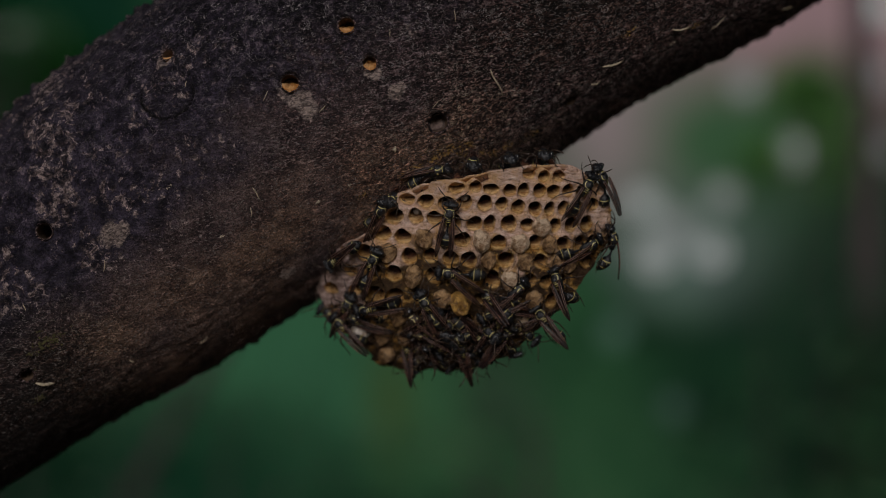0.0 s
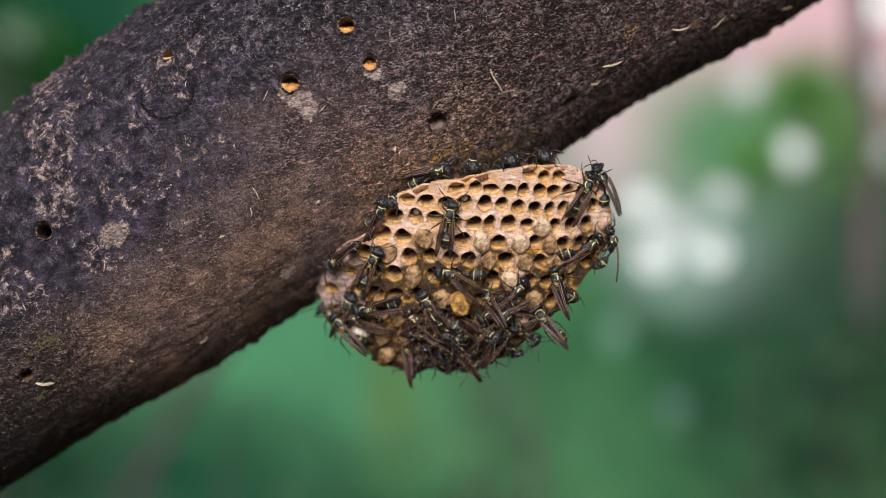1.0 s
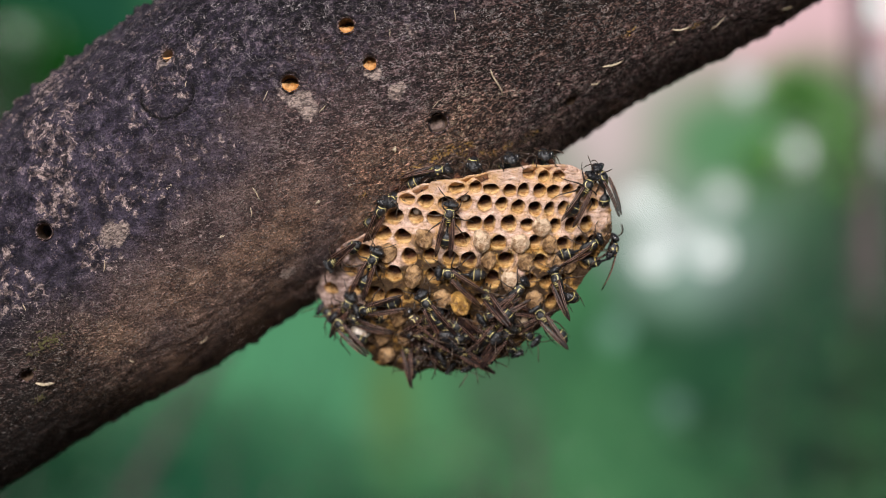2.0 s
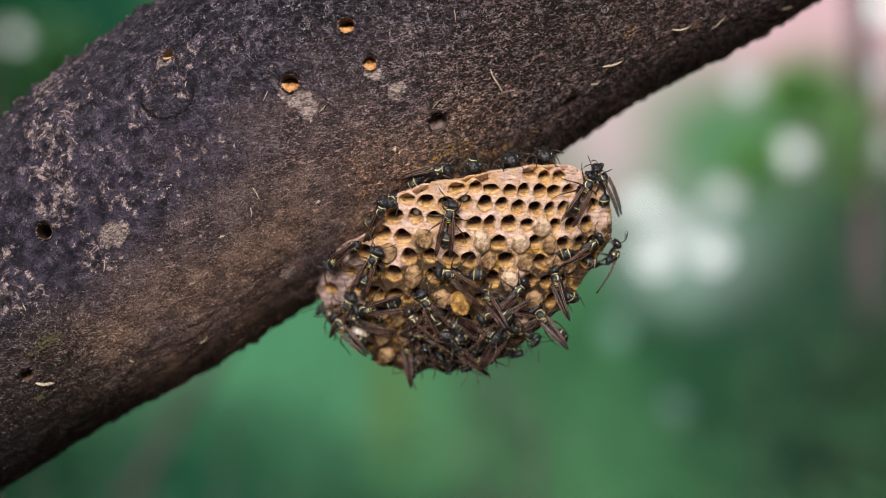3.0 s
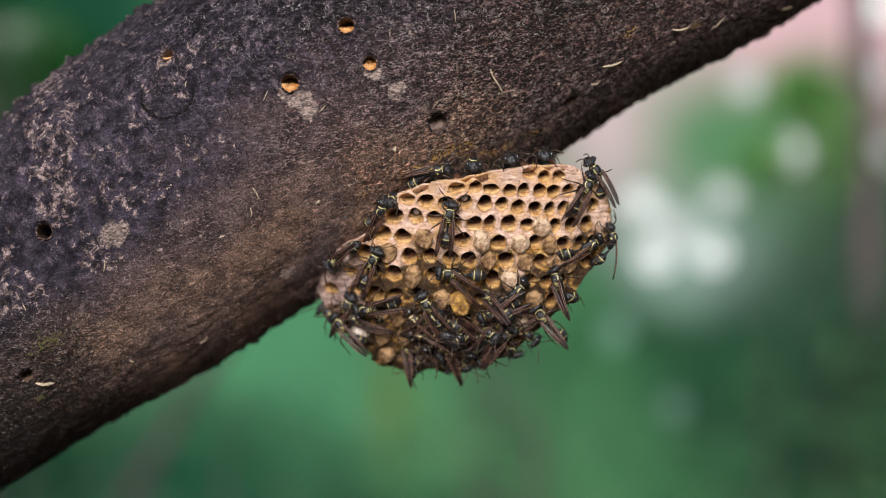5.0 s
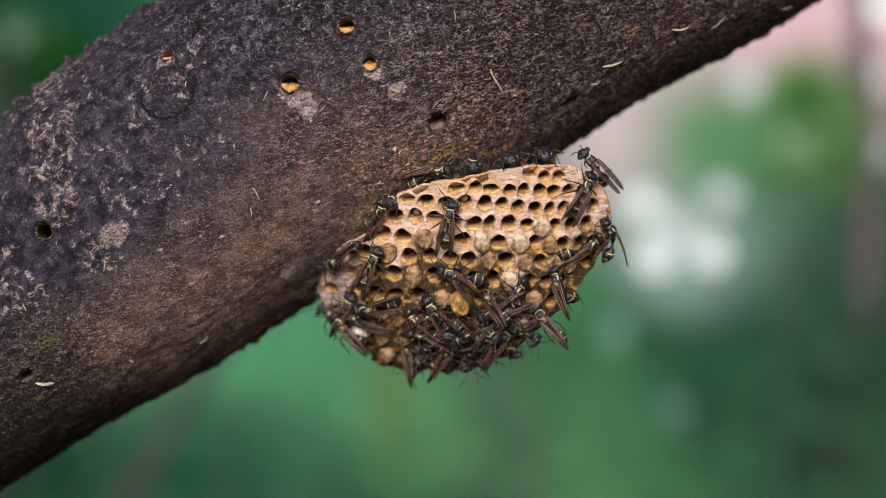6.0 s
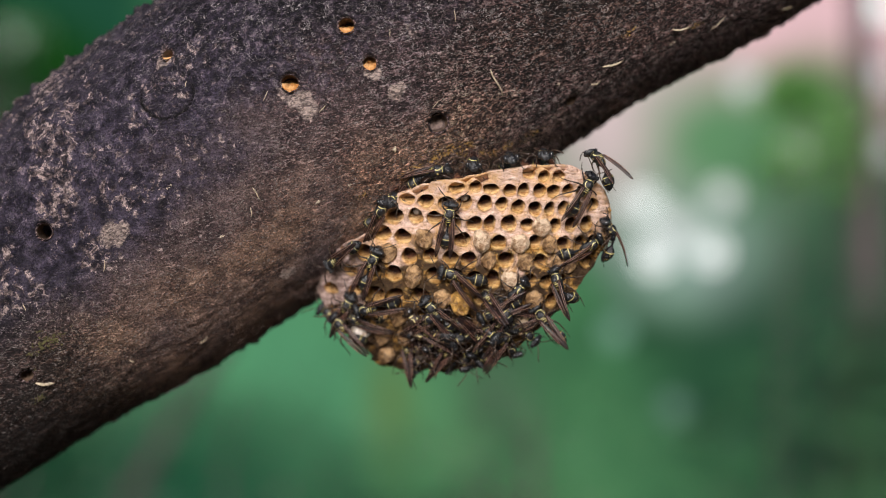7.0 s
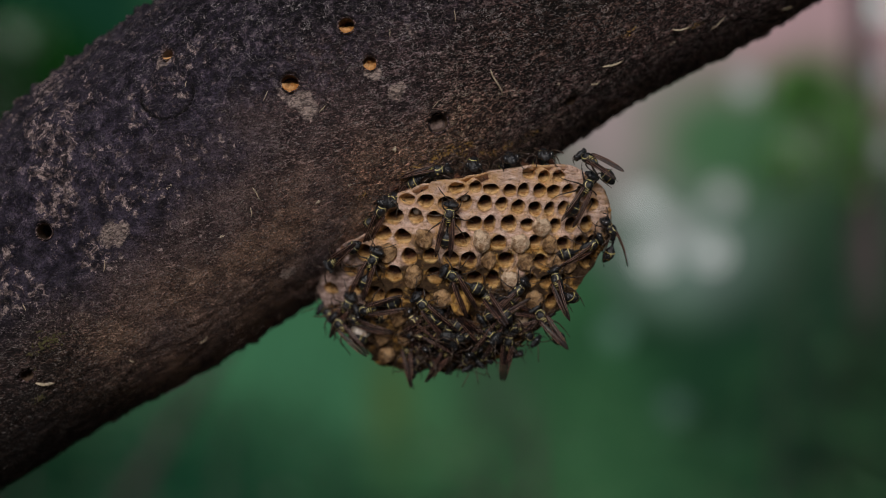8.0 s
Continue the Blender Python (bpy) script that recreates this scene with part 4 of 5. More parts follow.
        for w0, w1, f0, f1 in ((-0.1 * s, 0.4 * s, 0.02, 0.75), (0.75 * s, 0.9 * s, 0.05, 0.85)):
            part("vein", vein_mesh(s, w0, w1, f0, f1), wing)
        for kind in ("fold", "fold", "hang") if shy else ("front", "middle", rear):
            shape = [(x, y * s * (0.6 if shy else 1), z) for x, y, z in LEG_SHAPES[kind]]
            part("leg", leg_mesh(shape, LEG), wasp)
    return wasp


KINDS = {
    "rest": make_wasp(),
    "closed": make_wasp(14, -6, 1),
    "splayed": make_wasp(2, 5, 3, False, "rear", -36),
    "brown": make_wasp(8, 4, 3, True),
    "tucked": make_wasp(30, -3, 0),
    "huddled": make_wasp(22, -3, -2, False, "hang", 0.0, True),
    "curled": make_wasp(55, -5, 2, False, "hang"),
}


def wasp_pose(x, z, heading, lift=3.2, pitch=0.0, roll=0.0):
    """A wasp on the comb's face: x and z in millimetres from the nest's origin; heading in degrees round the face, 0 to the east and 90 up."""
    nrm = comb_normal(x, z)
    # those under the foot of the comb cling round its edge, backs outwards
    nrm = (nrm + Vector((0, -0.8, 0)) * min(1.0, max(0.0, (-8 - z) / 8))).normalized()
    h = radians(heading)
    f = Vector((math.cos(h), 0, math.sin(h)))
    f = (f - nrm * f.dot(nrm)).normalized()
    m = Matrix((f, nrm.cross(f), nrm)).transposed().to_4x4()
    spot = Vector((x, comb_depth(x, z), z)) + nrm * lift
    return Matrix.Translation(NEST_AT + spot * 0.001) @ m @ pose(0, 0, 0, 0, -pitch, 0) @ pose(0, 0, 0, roll, 0, 0)


def free_pose(spot, forward, back):
    """A wasp held away from the face: its place, the way it faces and the way its back looks."""
    f = Vector(forward).normalized()
    side = Vector(back).cross(f).normalized()
    return Matrix.Translation(spot) @ Matrix((f, side, f.cross(side))).transposed().to_4x4()


# kind, x, z (mm from the nest's origin), heading, lift, pitch, roll
WASPS = [
    ('rest', -5.17, 11.82, 81, 2.9, 0, 0),
    ('rest', -24.29, 0.3, 63, 2.9, 0, 0),
    ('huddled', -22.6, 12.99, 56, 2, 20, 35),
    ('tucked', -19.87, 15.89, -122, -1, 80, 20),
    ('closed', -9.13, 21.8, 17, -5, 0, -65),
    ('closed', 0.99, 24.0, -93, -5, 88, 0),
    ('tucked', 10.36, 25.4, -108, -4, 100, 25),
    ('tucked', 19.6, 26.4, -64, -4, 100, -25),
    ('rest', 28.9, 19.4, 63, 2.9, 0, 0),
    ('huddled', 33.31, 21.57, 115, 2, 0, 30),
    ('curled', 37.02, 6.38, 117, 2, 0, 70),
    ('closed', 30.4, 4.4, 26, 2.4, 0, 30),
]
WASPS += [
    ('curled', 23.4, -4.4, 160, 1, 0, 60),
    ('curled', 18.51, -14.17, 63, 1, 0, -75),
    ('splayed', -4.87, -2.76, 177, 2.9, 0, 0),
    ('rest', -10.82, -10.24, 119, 2.9, 0, 0),
    ('rest', -25.98, -11.85, -162, 2.9, 0, 0),
    ('tucked', -34.17, -16.51, 128, 1, 0, -25),
    ('closed', -32.91, 0.22, -153, 3.5, 0, -10),
    ('rest', 5.51, -12.96, -147, 3, 0, 0),
    ('tucked', 4.69, -8.87, 135, 1.5, -50, 0),
    ('rest', 7.6, -15.2, 62, 2, 0, 10),
    ('closed', -5.47, -16.73, -99, 2, 60, 0),
    ('brown', -12.48, -19.18, 155, 2, 0, 60),
]
WASPS += [
    ('brown', -13.4, -23.2, -80, 0.5, 0, 0),
    ('tucked', -9.57, -20.07, -114, 2, 0, -60),
    ('closed', -2.24, -21.2, -66, 2.5, 0, 0),
    ('tucked', 9.39, -20.02, 58, 2.5, 0, -30),
    ('tucked', -5.95, -22.81, -132, 1, 10, 50),
    ('tucked', 2.13, -20.03, -56, 2, -20, -40),
    ('closed', -31.72, -11.74, 54, 1.5, 0, 10),
    ('closed', 12.34, -17.1, -150, 1.5, 0, -20),
    ('brown', -13.95, -15.32, 135, 1.5, 0, -40),
    ('tucked', 11.92, -7.14, 45, 2, 0, 30),
    ('closed', -37.37, -14.46, 160, 0.5, 0, 30),
    ('tucked', -0.09, -18.67, -160, 2, 30, -30),
]
WASPS += [
    ('tucked', 5.97, -23.6, -114, 1, 0, 30),
    ('closed', -10.48, -24.35, -61, 0.5, 0, -20),
    ('tucked', -10.19, -14.41, 41, 2.5, 25, 0),
    ('tucked', 10.63, -12.38, 155, 2, 20, 50),
    ('tucked', -2.26, -19.04, -152, 3, 40, 0),
    ('tucked', 4.91, -17.57, -28, 3, 50, -20),
    ('tucked', -6.7, -22.02, -56, 1, 20, 40),
    ('tucked', 2.21, -22.32, -114, 1, 20, -50),
]
WASPS += [
    ('closed', -16.6, -23.6, 97, -0.5, -25, 0),
    ('tucked', -13.7, -26.4, -118, 1, 10, 30),
    ('huddled', -7.1, -26.6, -45, 1.5, 0, -25),
    ('tucked', -1.2, -25.8, -75, 1, 15, -25),
    ('tucked', 4.5, -24.8, -128, 1, 10, 40),
    ('huddled', 10.9, -22.4, -60, 1.5, 0, 20),
    ('tucked', 15.2, -19.2, -40, 1, 15, -20),
    ('tucked', -11.4, -17.2, 75, 1, 35, 20),
    ('tucked', -6.2, -19.6, 120, 0.5, 40, -30),
    ('tucked', 6.5, -18.5, 190, 1, 20, 50),
    ('tucked', -29.5, -15.5, 170, 1, 0, -20),
]
wasps = []
for kind, x, z, heading, lift, pitch, roll in WASPS:
    w = copy_thing(KINDS[kind], wasp_pose(x, z, heading, lift, pitch, roll))
    colour = "dark brown" if kind == "brown" else "black"
    state = {"rest": "brown wings folded", "closed": "wings tightly folded", "splayed": "brown wings parted",
             "brown": "wings folded", "curled": "abdomen curled down", "huddled": "wings folded",
             "tucked": "abdomen tucked under"}[kind]
    tagged(w, f"{colour} yellow-lined paper wasp, {state}, on the comb", "wasp", "wasps on the nest")
    wasps.append(w)
wasps[17].matrix_basis = free_pose(at(-27.0, -1.0, -20.2), (-0.70, 0.1, 0.72), (-0.25, -1.0, -0.2)) @ Matrix.Diagonal((0.93, 0.93, 0.93, 1))
wasps[12].matrix_basis = free_pose(at(29.4, -12.0, -8.2), (-0.3, 0.2, 0.9), (-0.6, -0.7, 0.0)) @ Matrix.Diagonal((0.93, 0.93, 0.93, 1))
wasps[13].matrix_basis = free_pose(at(25.8, -8, -17.7), (-0.6, 0.2, 0.75), (-0.2, -1.0, 0.1)) @ Matrix.Diagonal((0.93, 0.93, 0.93, 1))
for model in KINDS.values():
    for o in (*model.children_recursive, model):
        bpy.data.objects.remove(o)


# ---- the forest behind, out of focus ----
def leaf_cloud(rnd, count, rx, ry, rz, size, gap=0.0):
    """Many small leaves, each a bent blade of four faces."""
    verts, faces = [], []
    for _ in range(count):
        while True:
            p = Vector((rnd.uniform(-1, 1), rnd.uniform(-1, 1), rnd.uniform(-1, 1)))
            if p.length < 1 and noise.noise(p * 2.3 + Vector((gap * 9, 0, 0))) > -0.12:
                break
        p = Vector((p.x * rx, p.y * ry, p.z * rz))
        q = Euler((rnd.uniform(-1.0, 1.0), rnd.uniform(-1.0, 1.0), rnd.uniform(0, 6.28))).to_matrix()
        s = size * rnd.uniform(0.6, 1.3)
        b = len(verts)
        for x, y, z in ((0, 0, 0), (0.35, 0.24, 0.03), (1, 0, -0.12), (0.35, -0.24, 0.03), (0.4, 0, -0.03)):
            verts.append(p + q @ Vector((x * s, y * s, z * s)))
        faces += [(b, b + 1, b + 4), (b + 1, b + 2, b + 4), (b + 2, b + 3, b + 4), (b + 3, b, b + 4)]
    me = bpy.data.meshes.new("crown")
    me.from_pydata(verts, [], faces)
    return me


def build_shrub(rnd, name, x, y, height, crown, count, leaf, stem_r, label, category, size=0.08):
    """A stem with a few limbs and a crown of leaves; crown is centre height and three radii."""
    root = new(name)
    root.location = (x, y, 0)
    tagged(root, label, category)
    cz, rx, ry, rz = crown
    cz += 0.15
    bm = bmesh.new()
    top = Vector((rnd.uniform(-0.1, 0.1), 0, height))
    tube(bm, [Vector((0, 0, -0.05)), Vector((0.03, 0, height * 0.35)), Vector((-0.02, 0, height * 0.7)), top], [stem_r, stem_r * 0.85, stem_r * 0.6, stem_r * 0.25], 9)
    part("trunk", mesh_object("trunk", bm, STEM), root)
    for i in range(6):
        bm = bmesh.new()
        z0 = max(0.1, cz - rz * rnd.uniform(0.2, 0.9))
        a = rnd.uniform(0, 6.28)
        tip = Vector((rx * 0.75 * math.cos(a), ry * 0.75 * math.sin(a), min(z0 + rz * rnd.uniform(0.3, 0.9), cz + rz)))
        base = Vector((0, 0, min(z0, height * 0.95)))
        tube(bm, [base, base.lerp(tip, 0.5) + Vector((0, 0, 0.04)), tip], [stem_r * 0.4, stem_r * 0.28, stem_r * 0.1], 6)
        part("limb", mesh_object("limb", bm, STEM), root)
    me = leaf_cloud(rnd, count, rx, ry, rz, size, rnd.random())
    me.materials.append(leaf)
    part("crown", me, root, "many small green leaves", Matrix.Translation((0, 0, cz)))
    return root


def backdrop_material():
    """Distant forest that glows by itself, its daylight painted in: broad greens, pale haze and sky where the wood
    opens, small bright gaps between leaves.
    """
    k = Mat("distant_forest")
    n1 = k.noise(0.9, 4, 0.55)
    n2 = k.noise(2.2, 3, 0.55)

    def glade(x, z, rx, rz, hard=1.0):
        """1 in the middle of an oval, 0 outside it."""
        g = k.t.nodes.new("ShaderNodeTexGradient")
        g.gradient_type = "SPHERICAL"
        k.link(k.mapping((1 / rx, 0, 1 / rz), loc=(-x / rx, 0, -z / rz)), g.inputs[0])
        f = k.math("MULTIPLY", g.outputs["Fac"], hard)
        f = k.math("MULTIPLY", f, k.math("ADD", 0.55, k.math("MULTIPLY", n2, 0.9)))
        return k.math("MINIMUM", f, 1.0)

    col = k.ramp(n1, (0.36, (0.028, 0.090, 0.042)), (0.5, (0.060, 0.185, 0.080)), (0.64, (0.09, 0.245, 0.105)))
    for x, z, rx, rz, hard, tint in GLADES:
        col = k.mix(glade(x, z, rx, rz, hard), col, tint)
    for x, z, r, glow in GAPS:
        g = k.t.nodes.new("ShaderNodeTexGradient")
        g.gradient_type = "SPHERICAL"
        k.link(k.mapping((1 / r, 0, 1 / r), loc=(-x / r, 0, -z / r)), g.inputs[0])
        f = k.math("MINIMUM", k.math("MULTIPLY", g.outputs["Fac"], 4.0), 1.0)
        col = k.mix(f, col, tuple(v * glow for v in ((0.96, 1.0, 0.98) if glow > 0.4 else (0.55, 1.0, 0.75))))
    # self-lit: the painted colours are emitted, no lamp reaches them
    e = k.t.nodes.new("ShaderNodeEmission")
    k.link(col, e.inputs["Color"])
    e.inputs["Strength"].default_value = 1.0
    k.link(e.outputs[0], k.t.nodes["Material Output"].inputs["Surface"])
    return k.m


# where the wood opens or thickens: x, z, radii (m), strength, colour
GLADES = [
    (3.56, 4.97, 2.99, 2.25, 1.8, (0.8, 0.52, 0.55)),
    (1.8, 3.58, 1.23, 1.39, 1.3, (0.72, 0.56, 0.57)),
    (2.36, 2.51, 1.12, 0.96, 1.3, (0.3, 0.41, 0.36)),
    (2.7, 3.40, 1.20, 0.95, 1.4, (0.12, 0.275, 0.13)),
    (3.43, 3.85, 0.59, 0.59, 1.2, (0.06, 0.2, 0.04)),
    (3.99, 2.41, 1.6, 1.93, 1.3, (0.045, 0.095, 0.055)),
    (3.83, 0.69, 2.25, 1.82, 1.6, (0.01, 0.04, 0.026)),
    (-2.86, 0.27, 0.86, 1.39, 0.9, (0.05, 0.06, 0.05)),
    (-1.52, 1.28, 1.82, 1.5, 1.1, (0.10, 0.32, 0.16)),
    (-3.87, 4.6, 1.71, 1.39, 2.2, (0.014, 0.075, 0.04)),
    (-4.14, 3.9, 1.3, 0.9, 2.6, (0.008, 0.052, 0.006)),
    (-2.43, -0.0, 2.03, 1.23, 1.4, (0.012, 0.08, 0.04)),
    (-3.9, 0.2, 1.1, 1.0, 1.8, (0.010, 0.045, 0.022)),
]
GLADES += [
    (0.51, 1.01, 0.59, 1.07, 0.7, (0.07, 0.09, 0.07)),
    (-0.5, 0.96, 0.37, 1.02, 0.8, (0.12, 0.19, 0.06)),
]
# bright gaps in the leaves: x, z, radius (m), glow
GAPS = [
    (3.22, 3.29, 0.155, 1.05),
    (2.82, 3.93, 0.15, 0.75),
    (1.89, 2.83, 0.16, 1.15),
    (1.99, 2.33, 0.19, 1.05),
    (2.50, 2.37, 0.17, 1.08),
    (2.61, 2.90, 0.15, 0.75),
    (2.20, 2.62, 0.17, 0.75),
    (3.93, 3.98, 0.14, 0.9),
    (3.98, 3.30, 0.13, 0.6),
    (3.95, 4.60, 0.15, 1.8),
    (-3.89, 4.33, 0.12, 0.8),
    (1.63, 1.62, 0.15, 0.32),
    (2.17, 0.91, 0.14, 0.24),
]


def build_surroundings():
    bm = bmesh.new()
    bmesh.ops.create_grid(bm, x_segments=40, y_segments=40, size=400)
    for v in bm.verts:
        reach = v.co.length
        v.co.z = 0.0 if reach < 30 else 1.2 * noise.noise(v.co * 0.02)
    tagged(new("ground", mesh_object("ground", bm, EARTH)), "dark leafy forest floor", "ground", kind="structure")
    bm = bmesh.new()
    n = 24
    rows = []
    for i in range(n + 1):
        a = radians(-55 + 110 * i / n)
        p = Vector((13 * math.sin(a), 13 * math.cos(a), 0))
        rows.append([bm.verts.new(p + Vector((0, 0, -0.5))), bm.verts.new(p + Vector((0, 0, 8)))])
    for a, b in zip(rows, rows[1:]):
        bm.faces.new((a[0], b[0], b[1], a[1]))
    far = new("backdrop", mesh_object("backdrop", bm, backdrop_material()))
    far.location.z = 0.15
    tagged(far, "hazy green distant forest with pale sky between", "backdrop", kind="structure")


build_surroundings()
SWAYING = []
rnd = random.Random(9)
SHRUBS = [
    # x, y, height, crown (height, radii), leaves, leaf, stem radius
    ("shrub", -1.3, 8.0, 1.7, (1.0, 1.2, 0.7, 0.75), 1300, LEAF_DARK, 0.02),
    ("shrub", 0.6, 8.6, 1.6, (0.95, 1.1, 0.7, 0.7), 1100, LEAF, 0.05),
    ("shrub", 2.85, 7.9, 2.4, (1.40, 0.80, 0.5, 0.95), 4000, LEAF_DARK, 0.05),
    ("shrub", 2.3, 8.0, 2.0, (1.1, 0.9, 0.7, 0.85), 1300, LEAF, 0.05),
    ("young_tree", 2.18, 8.2, 3.6, (3.36, 0.19, 0.2, 0.17), 260, LEAF_BRIGHT, 0.012),
    ("young_tree", 2.42, 8.2, 3.5, (3.05, 0.16, 0.2, 0.40), 300, LEAF_BRIGHT, 0.012),
    ("young_tree", -2.75, 8.0, 4.0, (3.2, 0.5, 0.5, 0.55), 900, LEAF_DARK, 0.06),
]
for x, y, r, hgt, lean in ((2.69, 8.6, 0.12, 6.0, 0), (-2.86, 11.0, 0.08, 6.0, 30)):
    tree = build_shrub(rnd, "tree", x, y, hgt, (hgt + 0.6, 1.2, 1.2, 0.7), 500, LEAF_DARK, r, "grey-brown forest tree with a high crown", "tree")
    tree.rotation_euler.y = radians(lean)
for name, x, y, h, crown, count, leaf, sr in SHRUBS:
    tone = "fresh bright green" if leaf is LEAF_BRIGHT else "deep green"
    ob = build_shrub(rnd, name, x, y, h, crown, count, leaf, sr, f"{tone} leafy {name.replace('_', ' ')} on the forest floor",
                     "tree" if "tree" in name else "shrub")
    SWAYING.append(ob)

# two slender saplings that bend in the wind and cover or clear gaps in the leaves
SAPLINGS = []
for x, y, h, crown, leaf, tone in ((1.81, 7.6, 3.1, (2.90, 0.17, 0.17, 0.16), LEAF_BRIGHT, "fresh bright green"),
                                   (-2.40, 7.6, 3.8, (3.60, 0.19, 0.19, 0.18), LEAF, "deep green")):
    SAPLINGS.append(build_shrub(rnd, "sapling", x, y, h, crown, 300, leaf, 0.012, f"{tone} slender sapling bending in the wind", "tree", 0.06))


# ---- what moves ----
def motions():
    for i, ob in enumerate(SWAYING):
        base = ob.location.copy()
        rows = []
        for j in range(17):
            t = j * 0.5
            a = 0.7 * math.sin(1.3 * t + i * 2.1) + 0.4 * math.sin(2.7 * t + i)
            rows.append((t, pose(base.x, base.y, base.z, 0.3 * a, a, 0)))
        walk(ob, rows)

    bends = (((0.0, 0.4), (0.6, 0.0), (1.0, -0.6), (1.7, 0.8), (2.4, 0.2), (3.0, -0.6), (3.5, 0.0), (4.0, -0.6), (4.6, -0.4), (5.2, 1.4), (5.8, 3.0), (6.5, 3.4), (7.0, 3.0), (7.5, 2.6), (8.0, 3.0)),
             ((0.0, 1.2), (0.8, 0.4), (1.7, 0.0), (2.3, 1.6), (2.8, 2.9), (3.5, 3.4), (4.0, 3.0), (4.6, 2.2), (5.2, 0.8), (5.8, 0.0), (6.8, -0.3), (8.0, 0.2)))
    for ob, rows in zip(SAPLINGS, bends):
        base = ob.location.copy()
        walk(ob, [(t, pose(base.x, base.y, base.z, 0, a, 0)) for t, a in rows])
    # the wasp on the upper corner climbs, turns and flutters round
    climber = wasps[9]
    walk(climber, [(t, m) for t, m in (
        (0.0, wasp_pose(33.31, 21.43, 117, 2.0, 0.0, 30.0)),
        (4.0, wasp_pose(33.31, 21.43, 117, 2.0, 0.0, 30.0)),
        (4.6, wasp_pose(33.0, 21.85, 119, 2.0, 0.0, 28.0)),
        (5.2, wasp_pose(31.1, 23.8, 126, 1.5, 0.0, 20.0)),
        (5.8, wasp_pose(31.1, 25.2, 134, 0.5, 0.0, 12.0)),
        (6.2, wasp_pose(31.2, 25.4, 134, 0.5, -18.0, 12.0)),
        (6.4, wasp_pose(31.5, 25.6, 128, 0.5, -30.0, 15.0)),
        (6.6, wasp_pose(32.1, 26.0, 112, 0.5, -52.0, 20.0)),
        (6.8, wasp_pose(32.3, 26.2, 112, 0.5, -56.0, 25.0)),
        (6.9, wasp_pose(32.5, 26.2, 118, 0.5, -58.0, 30.0)),
        (7.0, wasp_pose(32.7, 26.2, 124, 0.5, -58.0, 28.0)),
        (7.2, wasp_pose(31.4, 26.0, 136, 0.5, -60.0, 25.0)),
        (7.4, wasp_pose(30.5, 26.0, 142, 0.5, -58.0, 20.0)),
        (7.6, wasp_pose(30.3, 26.0, 142, 0.5, -57.0, 20.0)),
        (8.0, wasp_pose(30.3, 26.0, 145, 0.5, -57.0, 20.0)))])
    belly = [o for o in climber.children if o.name.startswith("abdomen")][0]
    walk(belly, [(t, pose(-0.0030, 0, -0.00035, 0, -b, 0)) for t, b in
                 ((0.0, 22), (4.6, 22), (5.8, 25), (6.4, 28), (6.6, 36), (7.2, 40), (7.6, 34), (8.0, 34))])
    for wing in (o for o in climber.children if o.name.startswith("wing")):
        rest = wing.matrix_basis.copy()
        s = 1 if rest.translation.y > 0 else -1
        walk(wing, [(t, rest @ pose(0, 0, 0, 0, -a * 0.4, -s * a)) for t, a in
                    ((0.0, 0), (5.8, 2), (6.4, 4), (6.5, 8), (6.6, 4), (6.8, 3), (6.87, 14), (6.93, 4), (7.0, 15), (7.1, 10), (7.2, 4), (7.6, 3), (8.0, 6))])
    # the wasp on the side swings out and back, and its abdomen with it
    swinger = wasps[10]
    walk(swinger, [(t, m) for t, m in (
        (0.0, wasp_pose(36.42, 5.8, 101, 2.0, 0.0, 62.0)),
        (1.0, wasp_pose(36.29, 5.21, 99, 2.0, 0.0, 62.0)),
        (1.5, wasp_pose(36.31, 4.48, 87, 2.0, 0.0, 62.0)),
        (2.8, wasp_pose(36.69, 1.68, 63, 2.0, 0.0, 62.0)),
        (3.5, wasp_pose(36.69, 1.68, 62, 2.0, 0.0, 62.0)),
        (4.0, wasp_pose(36.83, 2.12, 66, 2.0, 0.0, 62.0)),
        (4.6, wasp_pose(36.46, 4.33, 77, 2.0, 0.0, 62.0)),
        (5.8, wasp_pose(35.91, 7.84, 119, 2.0, 0.0, 62.0)),
        (8.0, wasp_pose(35.91, 7.99, 119, 2.0, 0.0, 62.0)))])
    belly = [o for o in swinger.children if o.name.startswith("abdomen")][0]
    walk(belly, [(t, pose(-0.0030, 0, -0.00035, 0, -b, 0)) for t, b in
                 ((0.0, 30), (1.0, 42), (1.5, 50), (2.8, 66), (3.5, 66), (4.0, 60), (4.6, 48), (5.8, 35), (6.6, 38), (8.0, 34))])
    # the abdomen of the wasp below keeps pumping
    pumper = wasps[13]
    belly = [o for o in pumper.children if o.name.startswith("abdomen")][0]
    walk(belly, [(j * 0.1, pose(-0.0030, 0, -0.00035, 0, -20 + 6 * math.sin(j * 1.9) + 4 * math.sin(j * 0.11), 9 * math.sin(j * 1.3))) for j in range(81)])
    # those crowded at the foot of the comb stir a little
    stir = random.Random(23)
    for i in (19, 20, 21, 22, 25, 28, 29, 31, 33, 35, 37, 41, 43, 45, 47, 49):
        base = wasps[i].matrix_basis.copy()
        turn = spread = 0.0
        rows = []
        for j in range(17):
            if stir.random() < 0.45:
                turn, spread = stir.uniform(-5, 5), stir.uniform(-4, 4)
            rows.append((j * 0.5, base @ pose(0, 0, 0, 0.6 * spread, spread, turn)))
        walk(wasps[i], rows)
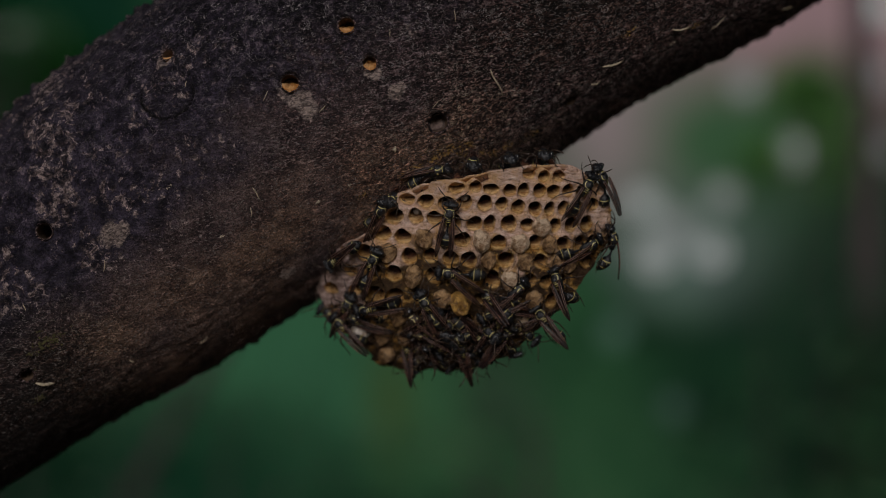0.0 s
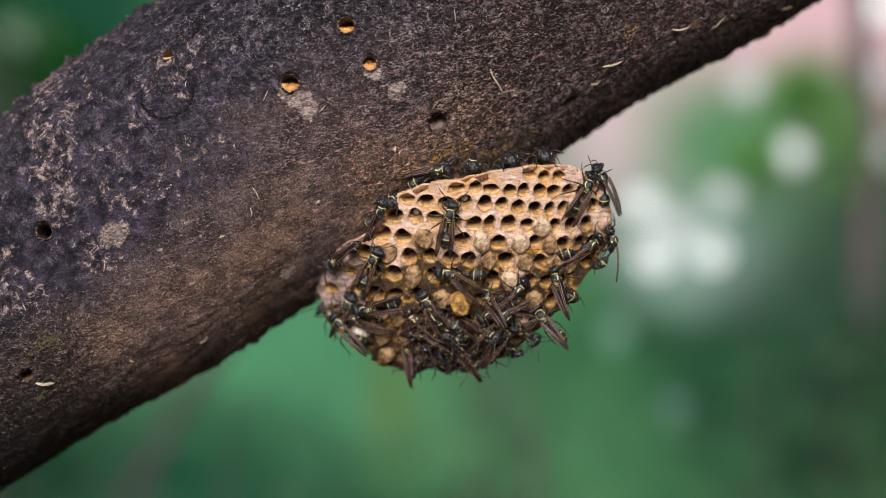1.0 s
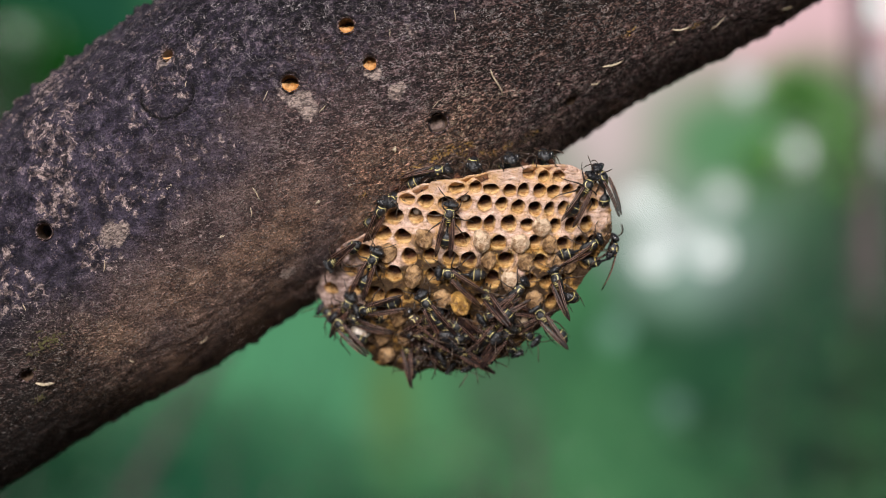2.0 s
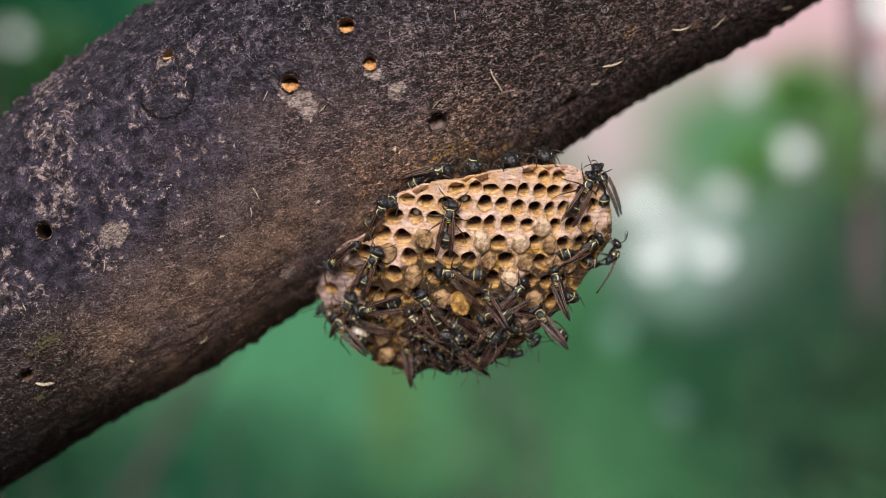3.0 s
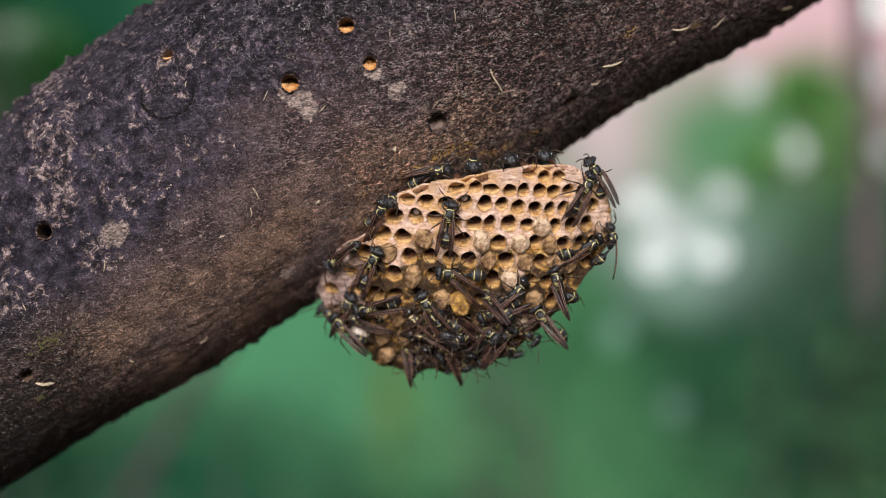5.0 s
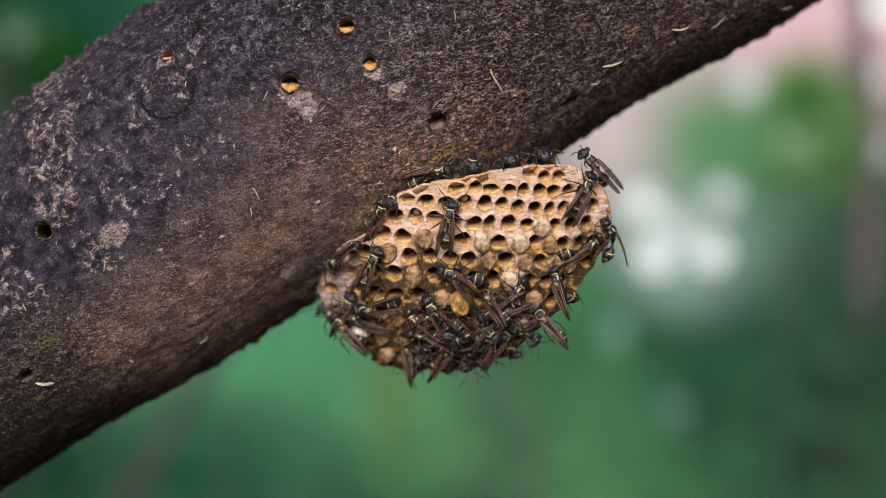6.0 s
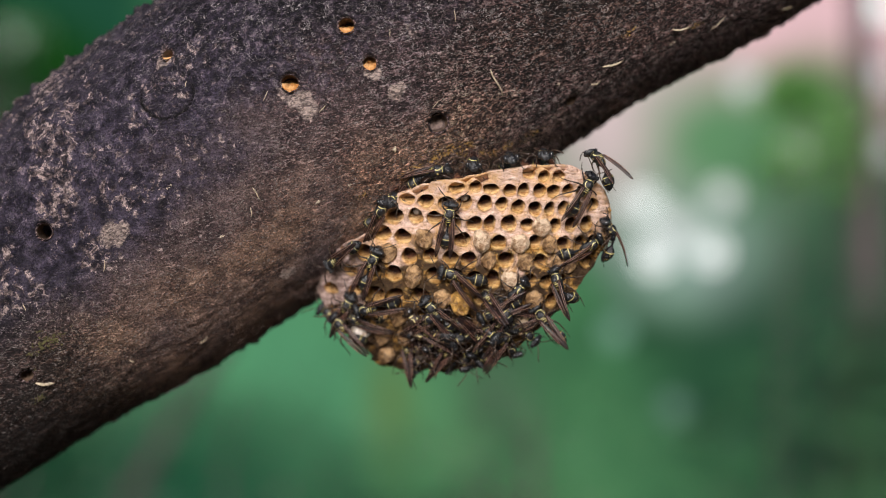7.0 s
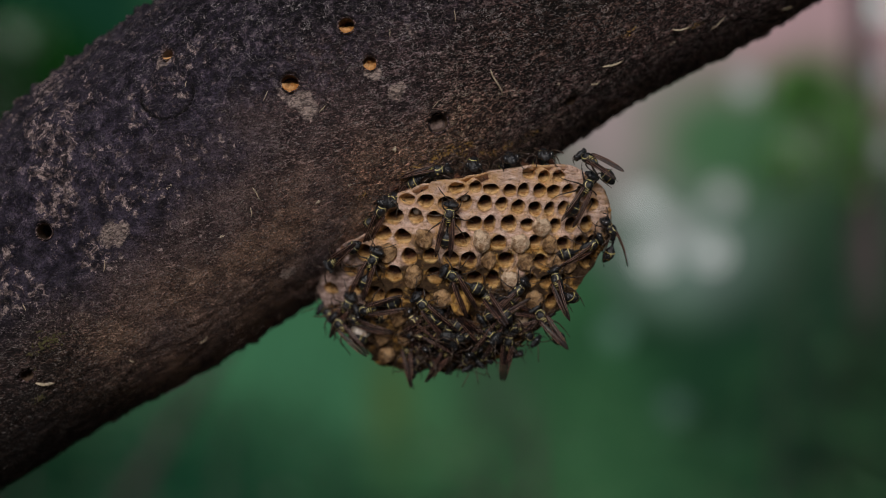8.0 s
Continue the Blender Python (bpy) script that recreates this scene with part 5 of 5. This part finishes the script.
    # small steps of those on the face
    walk(wasps[14], [(0.0, wasp_pose(-4.87, -2.76, 177, 2.9, 0.0, 0.0)), (4.6, wasp_pose(-4.87, -2.76, 177, 2.9, 0.0, 0.0)), (6.5, wasp_pose(-4.31, -2.89, 166, 2.9, 0.0, 0.0)),
                     (7.2, wasp_pose(-4.31, -3.02, 167, 2.9, 0.0, 4.0)), (8.0, wasp_pose(-3.89, -3.42, 150, 2.9, 0.0, 0.0))])
    walk(wasps[15], [(0.0, wasp_pose(-11.1, -10.24, 117, 2.9, 0.0, 0.0)), (1.0, wasp_pose(-10.54, -10.38, 118, 2.9, 0.0, 0.0)), (3.5, wasp_pose(-10.82, -10.24, 119, 2.9, 0.0, 0.0)),
                     (4.6, wasp_pose(-10.82, -10.38, 118, 2.9, 0.0, 0.0)), (5.8, wasp_pose(-9.7, -11.63, 121, 2.9, 0.0, 0.0)), (6.5, wasp_pose(-8.7, -12.04, 131, 2.9, 0.0, 0.0)),
                     (7.2, wasp_pose(-9.84, -11.35, 131, 2.9, 0.0, 0.0)), (8.0, wasp_pose(-11.53, -10.66, 129, 2.9, 0.0, 0.0))])
    walk(wasps[26], [(0.0, wasp_pose(-1.78, -22.89, 103, 2.5, 0.0, 0.0)), (1.0, wasp_pose(-2.52, -22.89, 121, 2.5, 0.0, 0.0)), (1.5, wasp_pose(-1.49, -23.05, 144, 2.5, 0.0, 0.0)),
                     (3.0, wasp_pose(-2.66, -22.59, 135, 2.5, 0.0, 0.0)), (3.6, wasp_pose(-2.66, -22.59, 139, 2.5, 0.0, 0.0)), (4.5, wasp_pose(-4.13, -22.59, 132, 2.5, 0.0, 0.0)),
                     (5.8, wasp_pose(-5.59, -22.91, 63, 2.5, 0.0, 0.0)), (8.0, wasp_pose(-5.59, -22.91, 59, 2.5, 0.0, 0.0))])
    walk(wasps[27], [(0.0, wasp_pose(9.0, -18.77, 59, 3.0, 0.0, -20.0)), (4.6, wasp_pose(9.01, -19.07, 59, 3.0, 0.0, -20.0)), (6.5, wasp_pose(9.02, -19.37, 63, 3.0, 0.0, -20.0)),
                     (7.2, wasp_pose(9.47, -19.67, 68, 3.0, 0.0, -20.0)), (7.6, wasp_pose(10.09, -20.58, 85, 3.0, 0.0, -10.0)), (8.0, wasp_pose(10.09, -20.58, 85, 3.0, 0.0, -10.0))])


motions()
